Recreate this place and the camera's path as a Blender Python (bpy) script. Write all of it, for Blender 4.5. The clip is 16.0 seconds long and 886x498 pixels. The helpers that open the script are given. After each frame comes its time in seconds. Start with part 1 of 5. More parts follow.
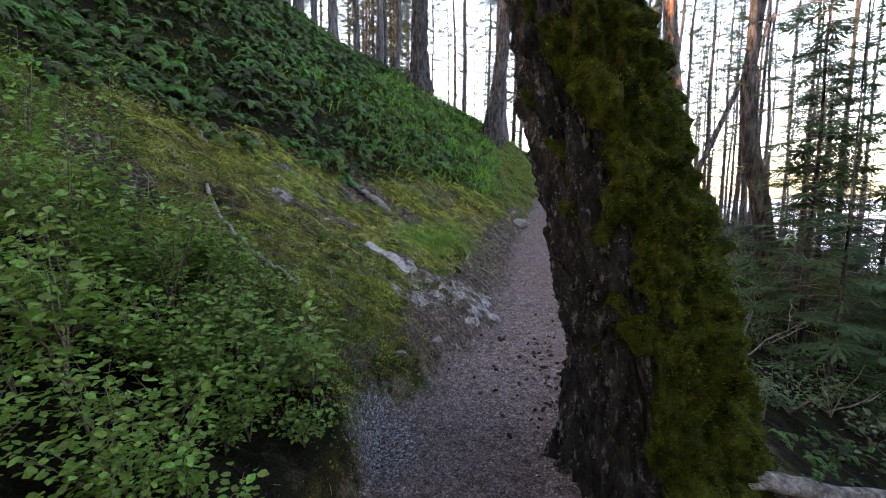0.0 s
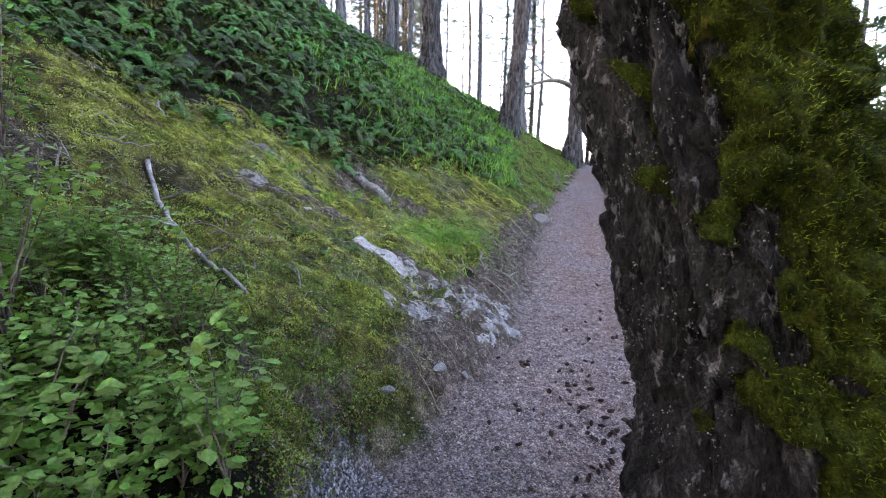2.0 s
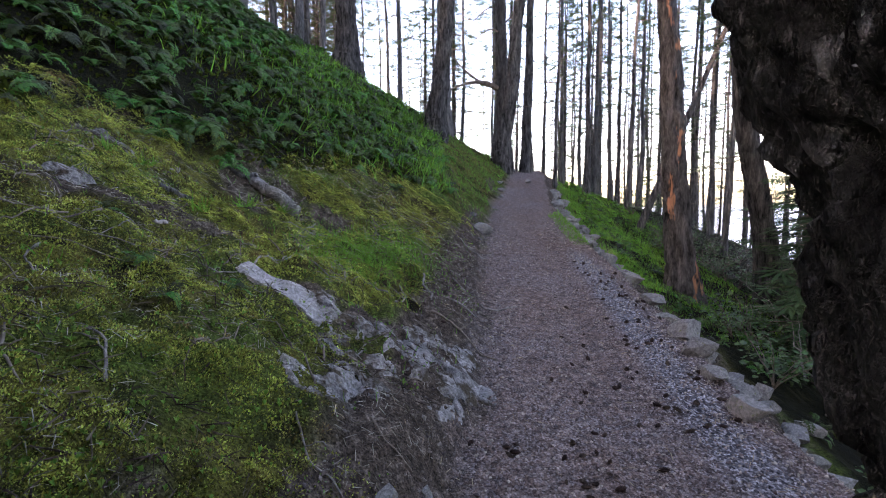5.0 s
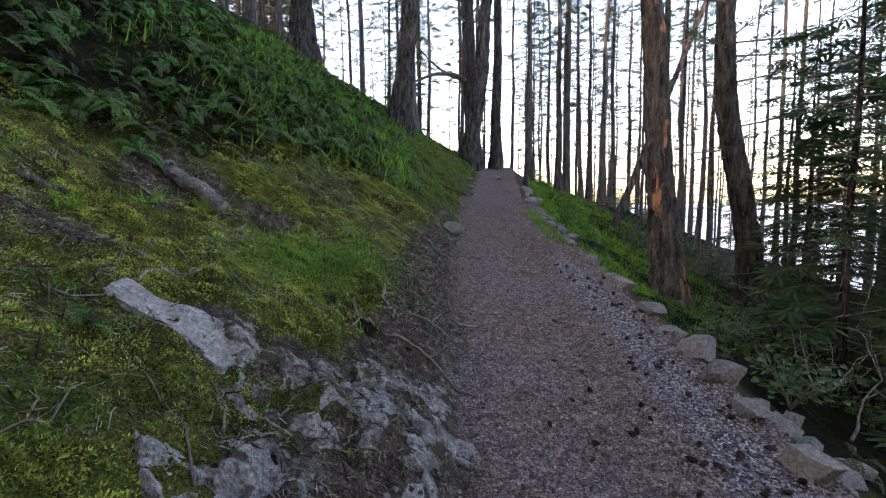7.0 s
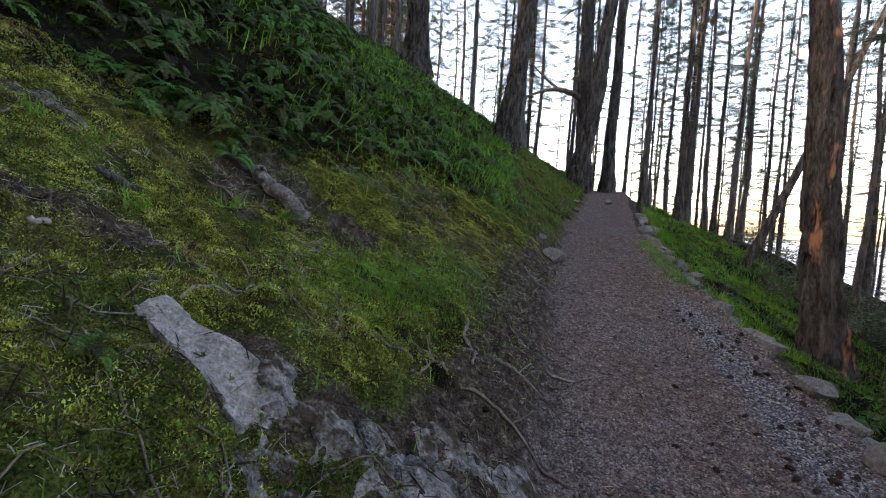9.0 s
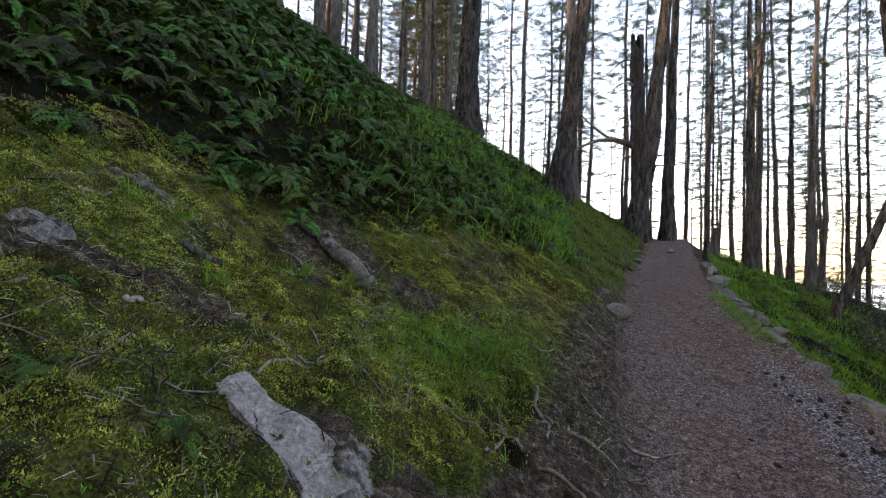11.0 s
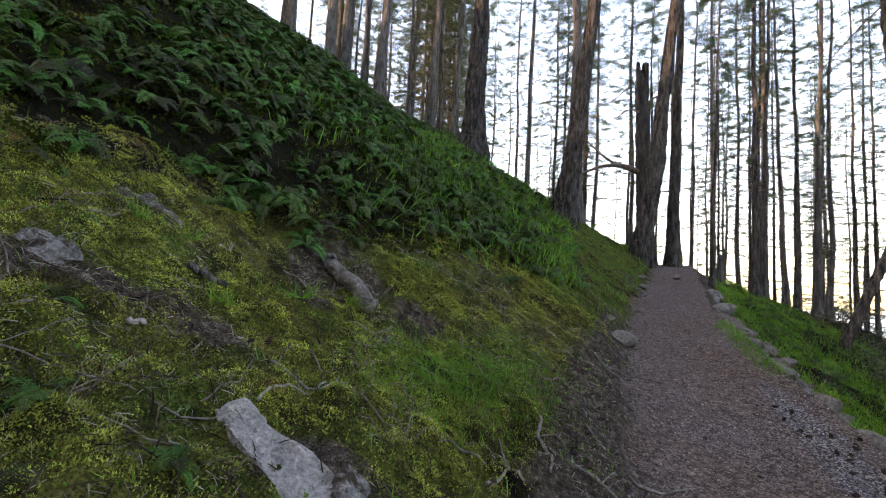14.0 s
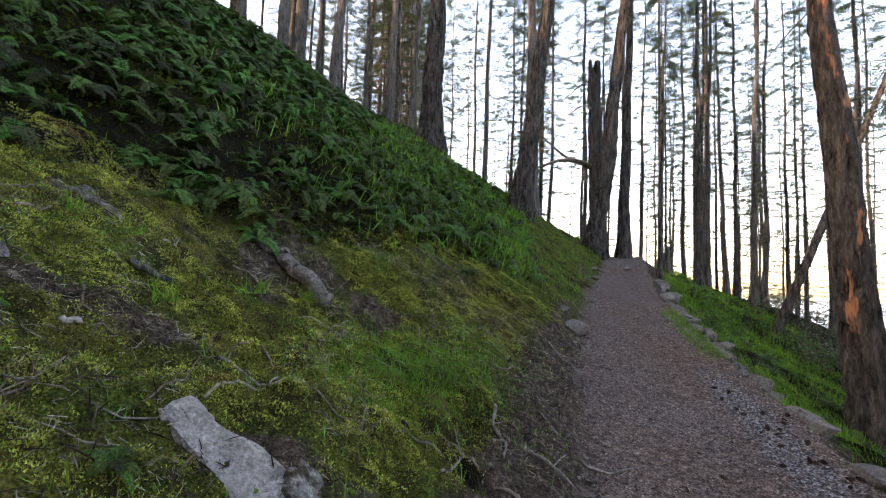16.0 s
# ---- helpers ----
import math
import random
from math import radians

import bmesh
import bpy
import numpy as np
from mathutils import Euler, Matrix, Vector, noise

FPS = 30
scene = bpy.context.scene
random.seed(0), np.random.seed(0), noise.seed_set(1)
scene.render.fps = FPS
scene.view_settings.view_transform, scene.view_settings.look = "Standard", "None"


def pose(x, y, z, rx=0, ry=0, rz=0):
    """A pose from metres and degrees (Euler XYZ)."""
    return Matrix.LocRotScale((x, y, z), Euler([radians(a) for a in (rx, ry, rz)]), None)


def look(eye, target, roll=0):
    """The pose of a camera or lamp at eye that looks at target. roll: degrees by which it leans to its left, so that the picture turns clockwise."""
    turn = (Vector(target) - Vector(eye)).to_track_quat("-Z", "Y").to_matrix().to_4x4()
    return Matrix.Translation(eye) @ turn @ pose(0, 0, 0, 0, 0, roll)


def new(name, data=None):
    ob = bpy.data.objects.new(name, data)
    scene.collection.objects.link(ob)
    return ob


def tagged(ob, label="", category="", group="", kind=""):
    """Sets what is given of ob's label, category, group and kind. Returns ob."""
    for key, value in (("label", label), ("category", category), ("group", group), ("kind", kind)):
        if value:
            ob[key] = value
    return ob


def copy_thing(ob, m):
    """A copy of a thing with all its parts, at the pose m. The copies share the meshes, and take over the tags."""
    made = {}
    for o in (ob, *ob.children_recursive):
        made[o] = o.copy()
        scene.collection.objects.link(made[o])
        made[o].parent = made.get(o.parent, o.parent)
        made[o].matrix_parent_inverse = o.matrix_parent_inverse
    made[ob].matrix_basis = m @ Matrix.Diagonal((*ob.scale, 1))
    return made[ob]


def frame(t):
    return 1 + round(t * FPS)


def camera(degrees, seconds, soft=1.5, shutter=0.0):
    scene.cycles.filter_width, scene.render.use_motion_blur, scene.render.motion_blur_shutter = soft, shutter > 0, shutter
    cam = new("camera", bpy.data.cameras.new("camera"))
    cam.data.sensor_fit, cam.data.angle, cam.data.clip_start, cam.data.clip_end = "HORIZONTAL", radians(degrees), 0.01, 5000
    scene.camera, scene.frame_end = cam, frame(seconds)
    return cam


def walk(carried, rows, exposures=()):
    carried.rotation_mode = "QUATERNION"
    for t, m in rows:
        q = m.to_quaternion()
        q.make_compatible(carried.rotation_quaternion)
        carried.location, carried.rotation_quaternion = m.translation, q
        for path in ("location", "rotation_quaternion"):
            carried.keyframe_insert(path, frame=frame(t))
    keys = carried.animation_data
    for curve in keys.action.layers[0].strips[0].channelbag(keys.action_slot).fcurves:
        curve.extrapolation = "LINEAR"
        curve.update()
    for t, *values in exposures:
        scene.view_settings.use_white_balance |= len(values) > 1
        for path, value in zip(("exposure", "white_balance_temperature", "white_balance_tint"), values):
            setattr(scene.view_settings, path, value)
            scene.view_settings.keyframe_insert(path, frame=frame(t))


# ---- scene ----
cam = camera(87.3, 16.0, soft=1.1)
METRES, EYE, TILT, LEAN, TURN = 4.0, 1.7, -6.5, 0.0, 0.0
ROWS = [
    (0.0, 0.0, 0.0, 0.0, 0.0, 0.0, -0.0),
    (0.5, 0.005, 0.061, 0.0044, 2.67, -1.65, -1.4),
    (1.0, -0.0081, 0.1282, 0.0054, 1.82, 0.35, -0.29),
    (1.5, -0.005, 0.1848, 0.0028, 2.29, -1.44, 0.25),
    (2.0, 0.013, 0.2665, -0.0019, 1.66, -0.2, -0.57),
    (2.5, 0.0138, 0.329, 0.0079, 2.51, -1.05, -1.09),
    (3.0, 0.0006, 0.3915, 0.0096, -1.84, 0.37, -0.09),
    (3.5, -0.0121, 0.4411, 0.0055, -4.54, 0.05, -0.39),
    (4.0, -0.0146, 0.5078, 0.0075, -3.03, 0.34, 0.82),
    (4.5, -0.0169, 0.5558, 0.0162, -5.48, 1.08, 1.33),
    (7.0, 0.0176, 0.7917, 0.0331, -11.93, 0.94, 2.26),
    (7.5, 0.0248, 0.8395, 0.0413, -13.48, 1.69, 3.31),
    (8.0, 0.0369, 0.8782, 0.0456, -8.25, 2.42, 1.38),
    (8.5, 0.0457, 0.9076, 0.0519, -2.97, 2.41, -1.75),
    (11.0, 0.0203, 0.9237, 0.0784, 6.2, 8.87, -2.52),
    (11.5, 0.0159, 0.9214, 0.0807, 8.16, 9.77, -3.16),
    (12.0, 0.0138, 0.9214, 0.0831, 8.65, 10.3, -3.7),
    (12.5, 0.0119, 0.9222, 0.085, 9.43, 10.63, -4.06),
    (13.0, 0.0127, 0.9218, 0.0862, 9.66, 11.23, -4.13),
    (13.5, 0.0164, 0.9215, 0.0864, 8.44, 11.34, -4.2),
    (14.0, 0.0198, 0.9226, 0.086, 6.54, 11.39, -3.67),
    (14.5, 0.0241, 0.9233, 0.0862, 4.44, 11.44, -3.08),
    (15.0, 0.0252, 0.9226, 0.0854, 3.19, 11.44, -2.49),
    (15.5, 0.0256, 0.9209, 0.084, 2.71, 11.21, -2.33),
    (16.0, 0.0278, 0.9207, 0.0829, 1.78, 10.95, -2.18),
]
EXPOSURES = [(0.0, 4.05, 7400, 31), (0.8, 4.3, 7200, 30), (1.5, 4.95, 7000, 32), (2.5, 4.7, 6700, 36), (3.2, 4.35, 6300, 42), (4.0, 4.0, 6400, 41),
             (4.7, 3.85, 6800, 36), (7.0, 3.45, 7300, 29), (8.5, 3.2, 7500, 28), (11.0, 3.25, 8000, 27), (16.0, 3.5, 8000, 27)]
walk(cam, [(t, pose(0, 0, EYE, TILT, LEAN, TURN) @ pose(METRES * x, METRES * y, METRES * z, 90 + pitch, roll, yaw)) for t, x, y, z, yaw, pitch, roll in ROWS],
     exposures=EXPOSURES)

# ---- world, sun, exposure ----
world = bpy.data.worlds.new("evening_sky")
scene.world = world
world.use_nodes = True
_nt = world.node_tree
_sky = _nt.nodes.new("ShaderNodeTexSky")
_sky.sky_type = "NISHITA"
_sky.sun_disc = False
SUN_EL, SUN_AZ = radians(13.0), radians(252.0)   # bearing clockwise from +y: low, behind and to the left
_sky.sun_elevation = SUN_EL
_sky.sun_rotation = SUN_AZ
_sky.air_density, _sky.dust_density, _sky.ozone_density = 1.0, 1.5, 1.0
_nt.links.new(_sky.outputs["Color"], _nt.nodes["Background"].inputs["Color"])
_nt.nodes["Background"].inputs["Strength"].default_value = 0.15
sun_dir = Vector((math.sin(SUN_AZ) * math.cos(SUN_EL), math.cos(SUN_AZ) * math.cos(SUN_EL), math.sin(SUN_EL)))
sun_ob = new("sun", bpy.data.lights.new("sun", "SUN"))
sun_ob.data.energy, sun_ob.data.angle, sun_ob.data.color = 1.1, radians(0.6), (1.0, .72, .48)
sun_ob.matrix_world = look(sun_dir * 60, (0, 0, 0))

rng = np.random.RandomState(7)
# ---- shape of the ground: trail edges, trail height, hillside and seaward slope ----
ALONG = (-30, -6, 0, 2.4, 3.4, 4.6, 6.6, 9.3, 12.5, 17, 20, 26, 40, 70)
LEFT_EDGE = (-5, -1.4, -.6, -.48, -.38, .38, .88, 1.52, 2.5, 4.3, 4.4, 1.0, -9, -30)
RIGHT_EDGE = (-3, .6, 1.5, 2.0, 2.0, 2.08, 2.66, 3.15, 3.8, 5.3, 5.8, 3.6, -6, -27)
RISE = (-1.4, -.3, 0, .06, .12, .25, .48, .95, 1.55, 2.62, 2.72, 2.4, 1.5, 0)
BANK = (.5, .5, .52, .54, .56, .53, .44, .66, .7, .55, .5, .5, .5, .5)
FALL = (.5, .5, .5, .5, .5, .5, .47, .4, .36, .33, .33, .4, .45, .5)
STEEP = (.2, .2, .2, .25, .25, .25, .28, .25, .1, 0, 0, 0, 0, 0)
STEP = (.3, .3, .3, .3, .3, .12, .06, .06, .06, .05, .05, .05, .05, .05)


def smooth_at(y, values):
    k = (-.5, -.25, 0, .25, .5)
    return sum(np.interp(y + o, ALONG, values) for o in k) / 5


def waves(x, y, size, seed):
    r = np.random.RandomState(seed)
    out = np.zeros_like(x + y)
    for i in range(6):
        a, p, f = r.uniform(0, 6.28), r.uniform(0, 6.28), r.uniform(.6, 1.7) / size * 6.28
        out = out + np.sin(f * (x * np.cos(a) + y * np.sin(a)) + p + .8 * np.sin(.5 * f * (y * np.cos(a) - x * np.sin(a))))
    return out / 6


def trail_offsets(x, y):
    """Metres outside the trail's left edge and outside its right edge."""
    wob = .06 * waves(x * 0, y, .9, 3)
    return smooth_at(y, LEFT_EDGE) - x + wob, x - smooth_at(y, RIGHT_EDGE) - .5 * wob


def slope_z(x, y):
    x, y = np.asarray(x, float), np.asarray(y, float)
    dl, dr = trail_offsets(x, y)
    z = smooth_at(y, RISE)
    up, down = np.maximum(dl, 0), np.maximum(dr, 0)
    hill = smooth_at(y, BANK) * up
    hill = hill + smooth_at(y, STEP) * (1 - np.exp(-up / .12)) + smooth_at(y, STEEP) * np.maximum(up - 2.4, 0)
    cap = 15.0
    hill = cap * (1 - np.exp(-hill / cap)) * (1 + .5 * hill / cap * np.exp(-hill / cap))
    drop = .16 * (1 - np.exp(-down / .12)) + smooth_at(y, FALL) * down
    drop = 16 * np.tanh(drop / 16)
    on = np.clip(up * 2, 0, 1) + np.clip(down * 2, 0, 1)
    rough = on * (.07 * waves(x, y, 1.6, 11) + .035 * waves(x, y, .55, 12)) + .012 * waves(x, y, .5, 13) + on * np.clip((up + down) / 4, 0, 1) * .18 * waves(x, y, 4.5, 14)
    mid = np.clip(np.minimum(-dl, -dr), 0, 1)
    return z + hill - drop + rough - .05 * mid


def relief(x, y):
    """Hummocks of moss, clods and rock steps on the banks, close to the trail."""
    dl, dr = trail_offsets(x, y)
    near = np.exp(-np.maximum(np.maximum(dl, dr) - 5, 0))
    q = np.stack([x, y, x * 0], -1)
    bank = np.clip(np.maximum(dl, dr) * 4, 0, 1)
    moss = np.clip(dl * 3 - .3, 0, 1) * np.clip(1.2 - fern_side(x, y), 0, 1)
    humps = np.abs(2 * fbm(q * 3.1 + 31, 2) - 1) ** .6 + .7 * np.abs(2 * vnoise(q * 8.5 + 7) - 1) ** .7
    out = near * bank * (.07 * (fbm(q * 5, 3) - .5) + .03 * (fbm(q * 17, 2) - .5)) + near * moss * .06 * (humps - .75)
    out = out + near * outcrop(x, y) * .13 * (np.abs(fbm(q * [3, 3, 1] + 5, 3) - .5) * 2 - .15)
    return out + (1 - bank) * .014 * (fbm(q * 9 + 3, 3) - .5)


def ground_z(x, y):
    x, y = np.asarray(x, float), np.asarray(y, float)
    fx, fy = np.atleast_1d(x).ravel(), np.atleast_1d(y).ravel()
    return (slope_z(fx, fy) + relief(fx, fy)).reshape(np.broadcast(x, y).shape)


# ---- arithmetic helpers ----
def _hash(i, j, k):
    n = (i * 374761393 + j * 668265263 + k * 2147483647 % 1274126177) & 0x7FFFFFFF
    n = (n ^ (n >> 13)) * 1274126177 & 0x7FFFFFFF
    return ((n ^ (n >> 16)) & 0xFFFF) / 65535.0


def vnoise(p):
    """Value noise, 0 to 1, at points p (n, 3)."""
    p = np.asarray(p, float)
    b = np.floor(p).astype(np.int64)
    f = p - b
    f = f * f * (3 - 2 * f)
    out = 0
    for dx in (0, 1):
        for dy in (0, 1):
            for dz in (0, 1):
                w = (f[:, 0] if dx else 1 - f[:, 0]) * (f[:, 1] if dy else 1 - f[:, 1]) * (f[:, 2] if dz else 1 - f[:, 2])
                out = out + w * _hash(b[:, 0] + dx, b[:, 1] + dy, b[:, 2] + dz)
    return out


def fbm(p, octaves=4):
    p = np.asarray(p, float)
    return sum(vnoise(p * 2 ** i + 17.3 * i) * .5 ** i for i in range(octaves)) / (2 - .5 ** (octaves - 1))


def unit(v):
    return v / np.maximum(np.linalg.norm(v, axis=-1, keepdims=True), 1e-9)


def make_mesh(name, verts, faces, mat=None, smooth=True):
    me = bpy.data.meshes.new(name)
    me.from_pydata([tuple(v) for v in np.asarray(verts, float).tolist()], [], faces if isinstance(faces, list) else np.asarray(faces).tolist())
    if mat:
        me.materials.append(mat)
    if smooth:
        me.shade_smooth()
    me.update()
    return me


def thing(name, label, category, group="", kind="", at=(0, 0, 0)):
    ob = new(name)
    ob.location = at
    ob.empty_display_size = .1
    return tagged(ob, label, category, group, kind)


def part(name, data, parent, label=""):
    ob = new(name, data)
    ob.parent = parent
    if label:
        ob["label"] = label
    return ob


def tube(points, radii, sides=8, rough=0.0, seed=0, cap=True):
    """A round limb along points."""
    pts, radii = np.asarray(points, float), np.asarray(radii, float)
    n = len(pts)
    tan = unit(np.gradient(pts, axis=0))
    ref = np.where(np.abs(tan[:, 2:3]) > .9, np.array([[1.0, 0, 0]]), np.array([[0, 0, 1.0]]))
    a = unit(np.cross(tan, ref))
    b = np.cross(tan, a)
    th = np.linspace(0, 2 * np.pi, sides, endpoint=False)
    r = radii[:, None] * np.ones(sides)
    if rough:
        q = np.stack([np.cos(th)[None] * np.ones((n, 1)) * 2.2, np.sin(th)[None] * np.ones((n, 1)) * 2.2, np.cumsum(np.r_[0, np.linalg.norm(np.diff(pts, axis=0), axis=1)])[:, None] * np.ones(sides) * 3 + seed * 7.1], -1)
        low = fbm(q.reshape(-1, 3), 3).reshape(n, sides) - .5
        furrow = (1 - np.abs(2 * vnoise((q * [2.6, 2.6, 1.3] + low[..., None]).reshape(-1, 3)).reshape(n, sides) - 1)) ** 3
        r = r * (1 + rough * (2 * low - 1.1 * furrow + .3))
    v = pts[:, None] + r[..., None] * (np.cos(th)[None, :, None] * a[:, None] + np.sin(th)[None, :, None] * b[:, None])
    f = []
    for i in range(n - 1):
        for j in range(sides):
            k = (j + 1) % sides
            f.append((i * sides + j, i * sides + k, (i + 1) * sides + k, (i + 1) * sides + j))
    if cap:
        f.append(tuple(range(sides))[::-1])
        f.append(tuple((n - 1) * sides + j for j in range(sides)))
    return v.reshape(-1, 3), f


def joined(pieces):
    vs, fs, o = [], [], 0
    for v, f in pieces:
        vs.append(v)
        fs.extend(tuple(i + o for i in q) for q in f)
        o += len(v)
    return np.concatenate(vs), fs


def scattered(template, pos, frames, sizes):
    """Copies of a small template (verts, faces of one length) in one mesh; frames (n, 3, 3) columns are the axes."""
    tv, tf = np.asarray(template[0], float), np.asarray(template[1])
    n = len(pos)
    v = np.einsum("nij,kj->nki", frames, tv) * np.asarray(sizes)[:, None, None] + np.asarray(pos)[:, None]
    f = tf[None] + (np.arange(n) * len(tv))[:, None, None]
    return v.reshape(-1, 3), f.reshape(-1, tf.shape[1]).tolist()


def turned(n, tilt=.4, r=rng, up=None):
    """Random frames about up, tilted by about that many radians."""
    up = np.tile([0, 0, 1.0], (n, 1)) if up is None else up
    z = unit(up + tilt * r.normal(size=(n, 3)))
    x = unit(np.cross(z, r.normal(size=(n, 3))))
    return np.stack([x, np.cross(z, x), z], -1)


def ground_normal(x, y):
    e = .05
    return unit(np.stack([-(slope_z(x + e, y) - slope_z(x - e, y)) / (2 * e), -(slope_z(x, y + e) - slope_z(x, y - e)) / (2 * e), np.ones_like(x)], -1))


def spot(x, y, up=0.0):
    return Vector((x, y, float(ground_z(x, y)) + up))


# ---- materials ----
def material(name, tint, rough=.85, bump=.4, scale=8.0, dark=.5, light=1.35, stretch=(1, 1, 1), spots=None, per_object=.15, island=0.0, through_light=0.0, metal=0.0, fine=60.0, coords="Object", spec=.06):
    """Two scales of colour variation, fine relief, optional spots of another colour, random tint per object or per piece."""
    m = bpy.data.materials.new(name)
    m.use_nodes = True
    nt = m.node_tree
    N, L = nt.nodes, nt.links
    b = N["Principled BSDF"]
    b.inputs["Roughness"].default_value, b.inputs["Metallic"].default_value = rough, metal
    b.inputs["Specular IOR Level"].default_value = spec
    tc, mp = N.new("ShaderNodeTexCoord"), N.new("ShaderNodeMapping")
    mp.inputs["Scale"].default_value = stretch
    L.new(tc.outputs[coords], mp.inputs["Vector"])

    def noise_node(s, d=5.0, ro=.6):
        n = N.new("ShaderNodeTexNoise")
        n.inputs["Scale"].default_value, n.inputs["Detail"].default_value, n.inputs["Roughness"].default_value = s, d, ro
        L.new(mp.outputs[0], n.inputs["Vector"])
        return n
    n1, n2 = noise_node(scale), noise_node(fine, 3.0)
    ramp = N.new("ShaderNodeValToRGB")
    ramp.color_ramp.elements[0].position, ramp.color_ramp.elements[1].position = .3, .72
    ramp.color_ramp.elements[0].color = (*[c * dark for c in tint], 1)
    ramp.color_ramp.elements[1].color = (*[min(1, c * light) for c in tint], 1)
    L.new(n1.outputs["Fac"], ramp.inputs["Fac"])
    col = ramp.outputs["Color"]

    def mixed(a, fac, kind, colour=None, other=None):
        x = N.new("ShaderNodeMix")
        x.data_type, x.blend_type = "RGBA", kind
        L.new(a, x.inputs[6])
        if other is not None:
            L.new(other, x.inputs[7])
        else:
            x.inputs[7].default_value = (*colour, 1)
        if isinstance(fac, float):
            x.inputs[0].default_value = fac
        else:
            L.new(fac, x.inputs[0])
        return x.outputs[2]
    r2 = N.new("ShaderNodeValToRGB")
    r2.color_ramp.elements[0].position, r2.color_ramp.elements[1].position = .35, .7
    r2.color_ramp.elements[0].color, r2.color_ramp.elements[1].color = (.55, .55, .55, 1), (1.25, 1.25, 1.25, 1)
    L.new(n2.outputs["Fac"], r2.inputs["Fac"])
    col = mixed(col, .8, "MULTIPLY", other=r2.outputs["Color"])
    if spots:
        colour, s_scale, lo, hi = spots
        n3 = noise_node(s_scale, 4.0, .65)
        mr = N.new("ShaderNodeMapRange")
        mr.inputs[1].default_value, mr.inputs[2].default_value = lo, hi
        L.new(n3.outputs["Fac"], mr.inputs[0])
        col = mixed(col, mr.outputs[0], "MIX", colour)
    if per_object or island:
        src = N.new("ShaderNodeObjectInfo").outputs["Random"] if not island else N.new("ShaderNodeNewGeometry").outputs["Random Per Island"]
        amount = island or per_object
        mr = N.new("ShaderNodeMapRange")
        mr.inputs[3].default_value, mr.inputs[4].default_value = 1 - amount, 1 + amount
        L.new(src, mr.inputs[0])
        hsv = N.new("ShaderNodeHueSaturation")
        L.new(mr.outputs[0], hsv.inputs["Value"])
        mh = N.new("ShaderNodeMapRange")
        mh.inputs[3].default_value, mh.inputs[4].default_value = .5 - .07 * amount, .5 + .07 * amount
        L.new(src, mh.inputs[0])
        L.new(mh.outputs[0], hsv.inputs["Hue"])
        L.new(col, hsv.inputs["Color"])
        col = hsv.outputs["Color"]
    L.new(col, b.inputs["Base Color"])
    if bump:
        bp = N.new("ShaderNodeBump")
        bp.inputs["Strength"].default_value, bp.inputs["Distance"].default_value = bump, .02 if bump < .95 else .05
        add = N.new("ShaderNodeMath")
        L.new(n1.outputs["Fac"], add.inputs[0])
        L.new(n2.outputs["Fac"], add.inputs[1])
        L.new(add.outputs[0], bp.inputs["Height"])
        L.new(bp.outputs[0], b.inputs["Normal"])
    if through_light:
        tr, ms = N.new("ShaderNodeBsdfTranslucent"), N.new("ShaderNodeMixShader")
        L.new(col, tr.inputs["Color"])
        ms.inputs[0].default_value = through_light
        L.new(b.outputs[0], ms.inputs[1])
        L.new(tr.outputs[0], ms.inputs[2])
        L.new(ms.outputs[0], N["Material Output"].inputs["Surface"])
    return m


M_BARK_OLD = material("old_fir_bark", (.021, .0215, .02), .95, 1.0, 11, .15, 2.2, (1, 1, .45), ((.12, .122, .12), 17, .57, .66), 0, fine=75)
M_BARK = material("dark_fir_bark", (.056, .054, .052), .95, 1.0, 14, .08, 2.3, (1, 1, .22), ((.12, .11, .1), 14, .55, .75), .2)
M_BARK_GREY = material("grey_bark", (.1, .1, .099), .95, 1.0, 12, .3, 1.7, (1, 1, .2), ((.12, .112, .105), 12, .55, .7), .2)
# the orange spots are patches of low sun painted into the bark colour
M_BARK_SUN_PATCHES = material("bark_with_sun_patches", (.08, .075, .071), .9, 1.0, 12, .12, 2.0, (1, 1, .25), ((.42, .2, .11), 3.2, .59, .64), 0)
M_TWIG = material("dead_branch_wood", (.14, .115, .095), .9, .4, 14, .5, 1.5, per_object=.3)
M_PALE_WOOD = material("weathered_grey_wood", (.2, .185, .17), .9, .8, 10, .35, 1.6, (1, 1, 1), ((.1, .08, .07), 7, .55, .7), .2)
M_MOSS = material("trunk_moss", (.03, .044, .005), 1, 1.0, 14, .25, 1.9, spots=((.13, .09, .02), 6, .62, .78), per_object=0, fine=120)
M_MOSS_TUFT = material("moss_tuft", (.3, .325, .065), 1, 0, 6, .14, 1.8, spots=((.17, .115, .05), 2.6, .56, .66), per_object=0, island=.6, through_light=.2)
M_TRUNK_TUFT = material("trunk_moss_hair", (.085, .108, .011), 1, 0, 5, .4, 1.7, per_object=0, island=.4, through_light=.2)
M_HERB = material("hillside_herbs", (.06, .085, .014), .8, 0, 1.3, .45, 1.6, spots=((.16, .13, .03), 1.1, .56, .7), per_object=0, island=.4, through_light=.25)
M_LEAF = material("bright_shrub_leaf", (.125, .235, .038), .55, 0, 3, .7, 1.3, per_object=0, island=.35, through_light=.35, spec=.3)
M_LEAF_DARK = material("dark_shrub_leaf", (.045, .095, .025), .5, 0, 3, .7, 1.3, per_object=0, island=.35, through_light=.3, spec=.4)
M_FERN = material("sword_fern_frond", (.036, .08, .01), .6, 0, 5, .6, 1.4, per_object=.8, through_light=.25, spec=.25)
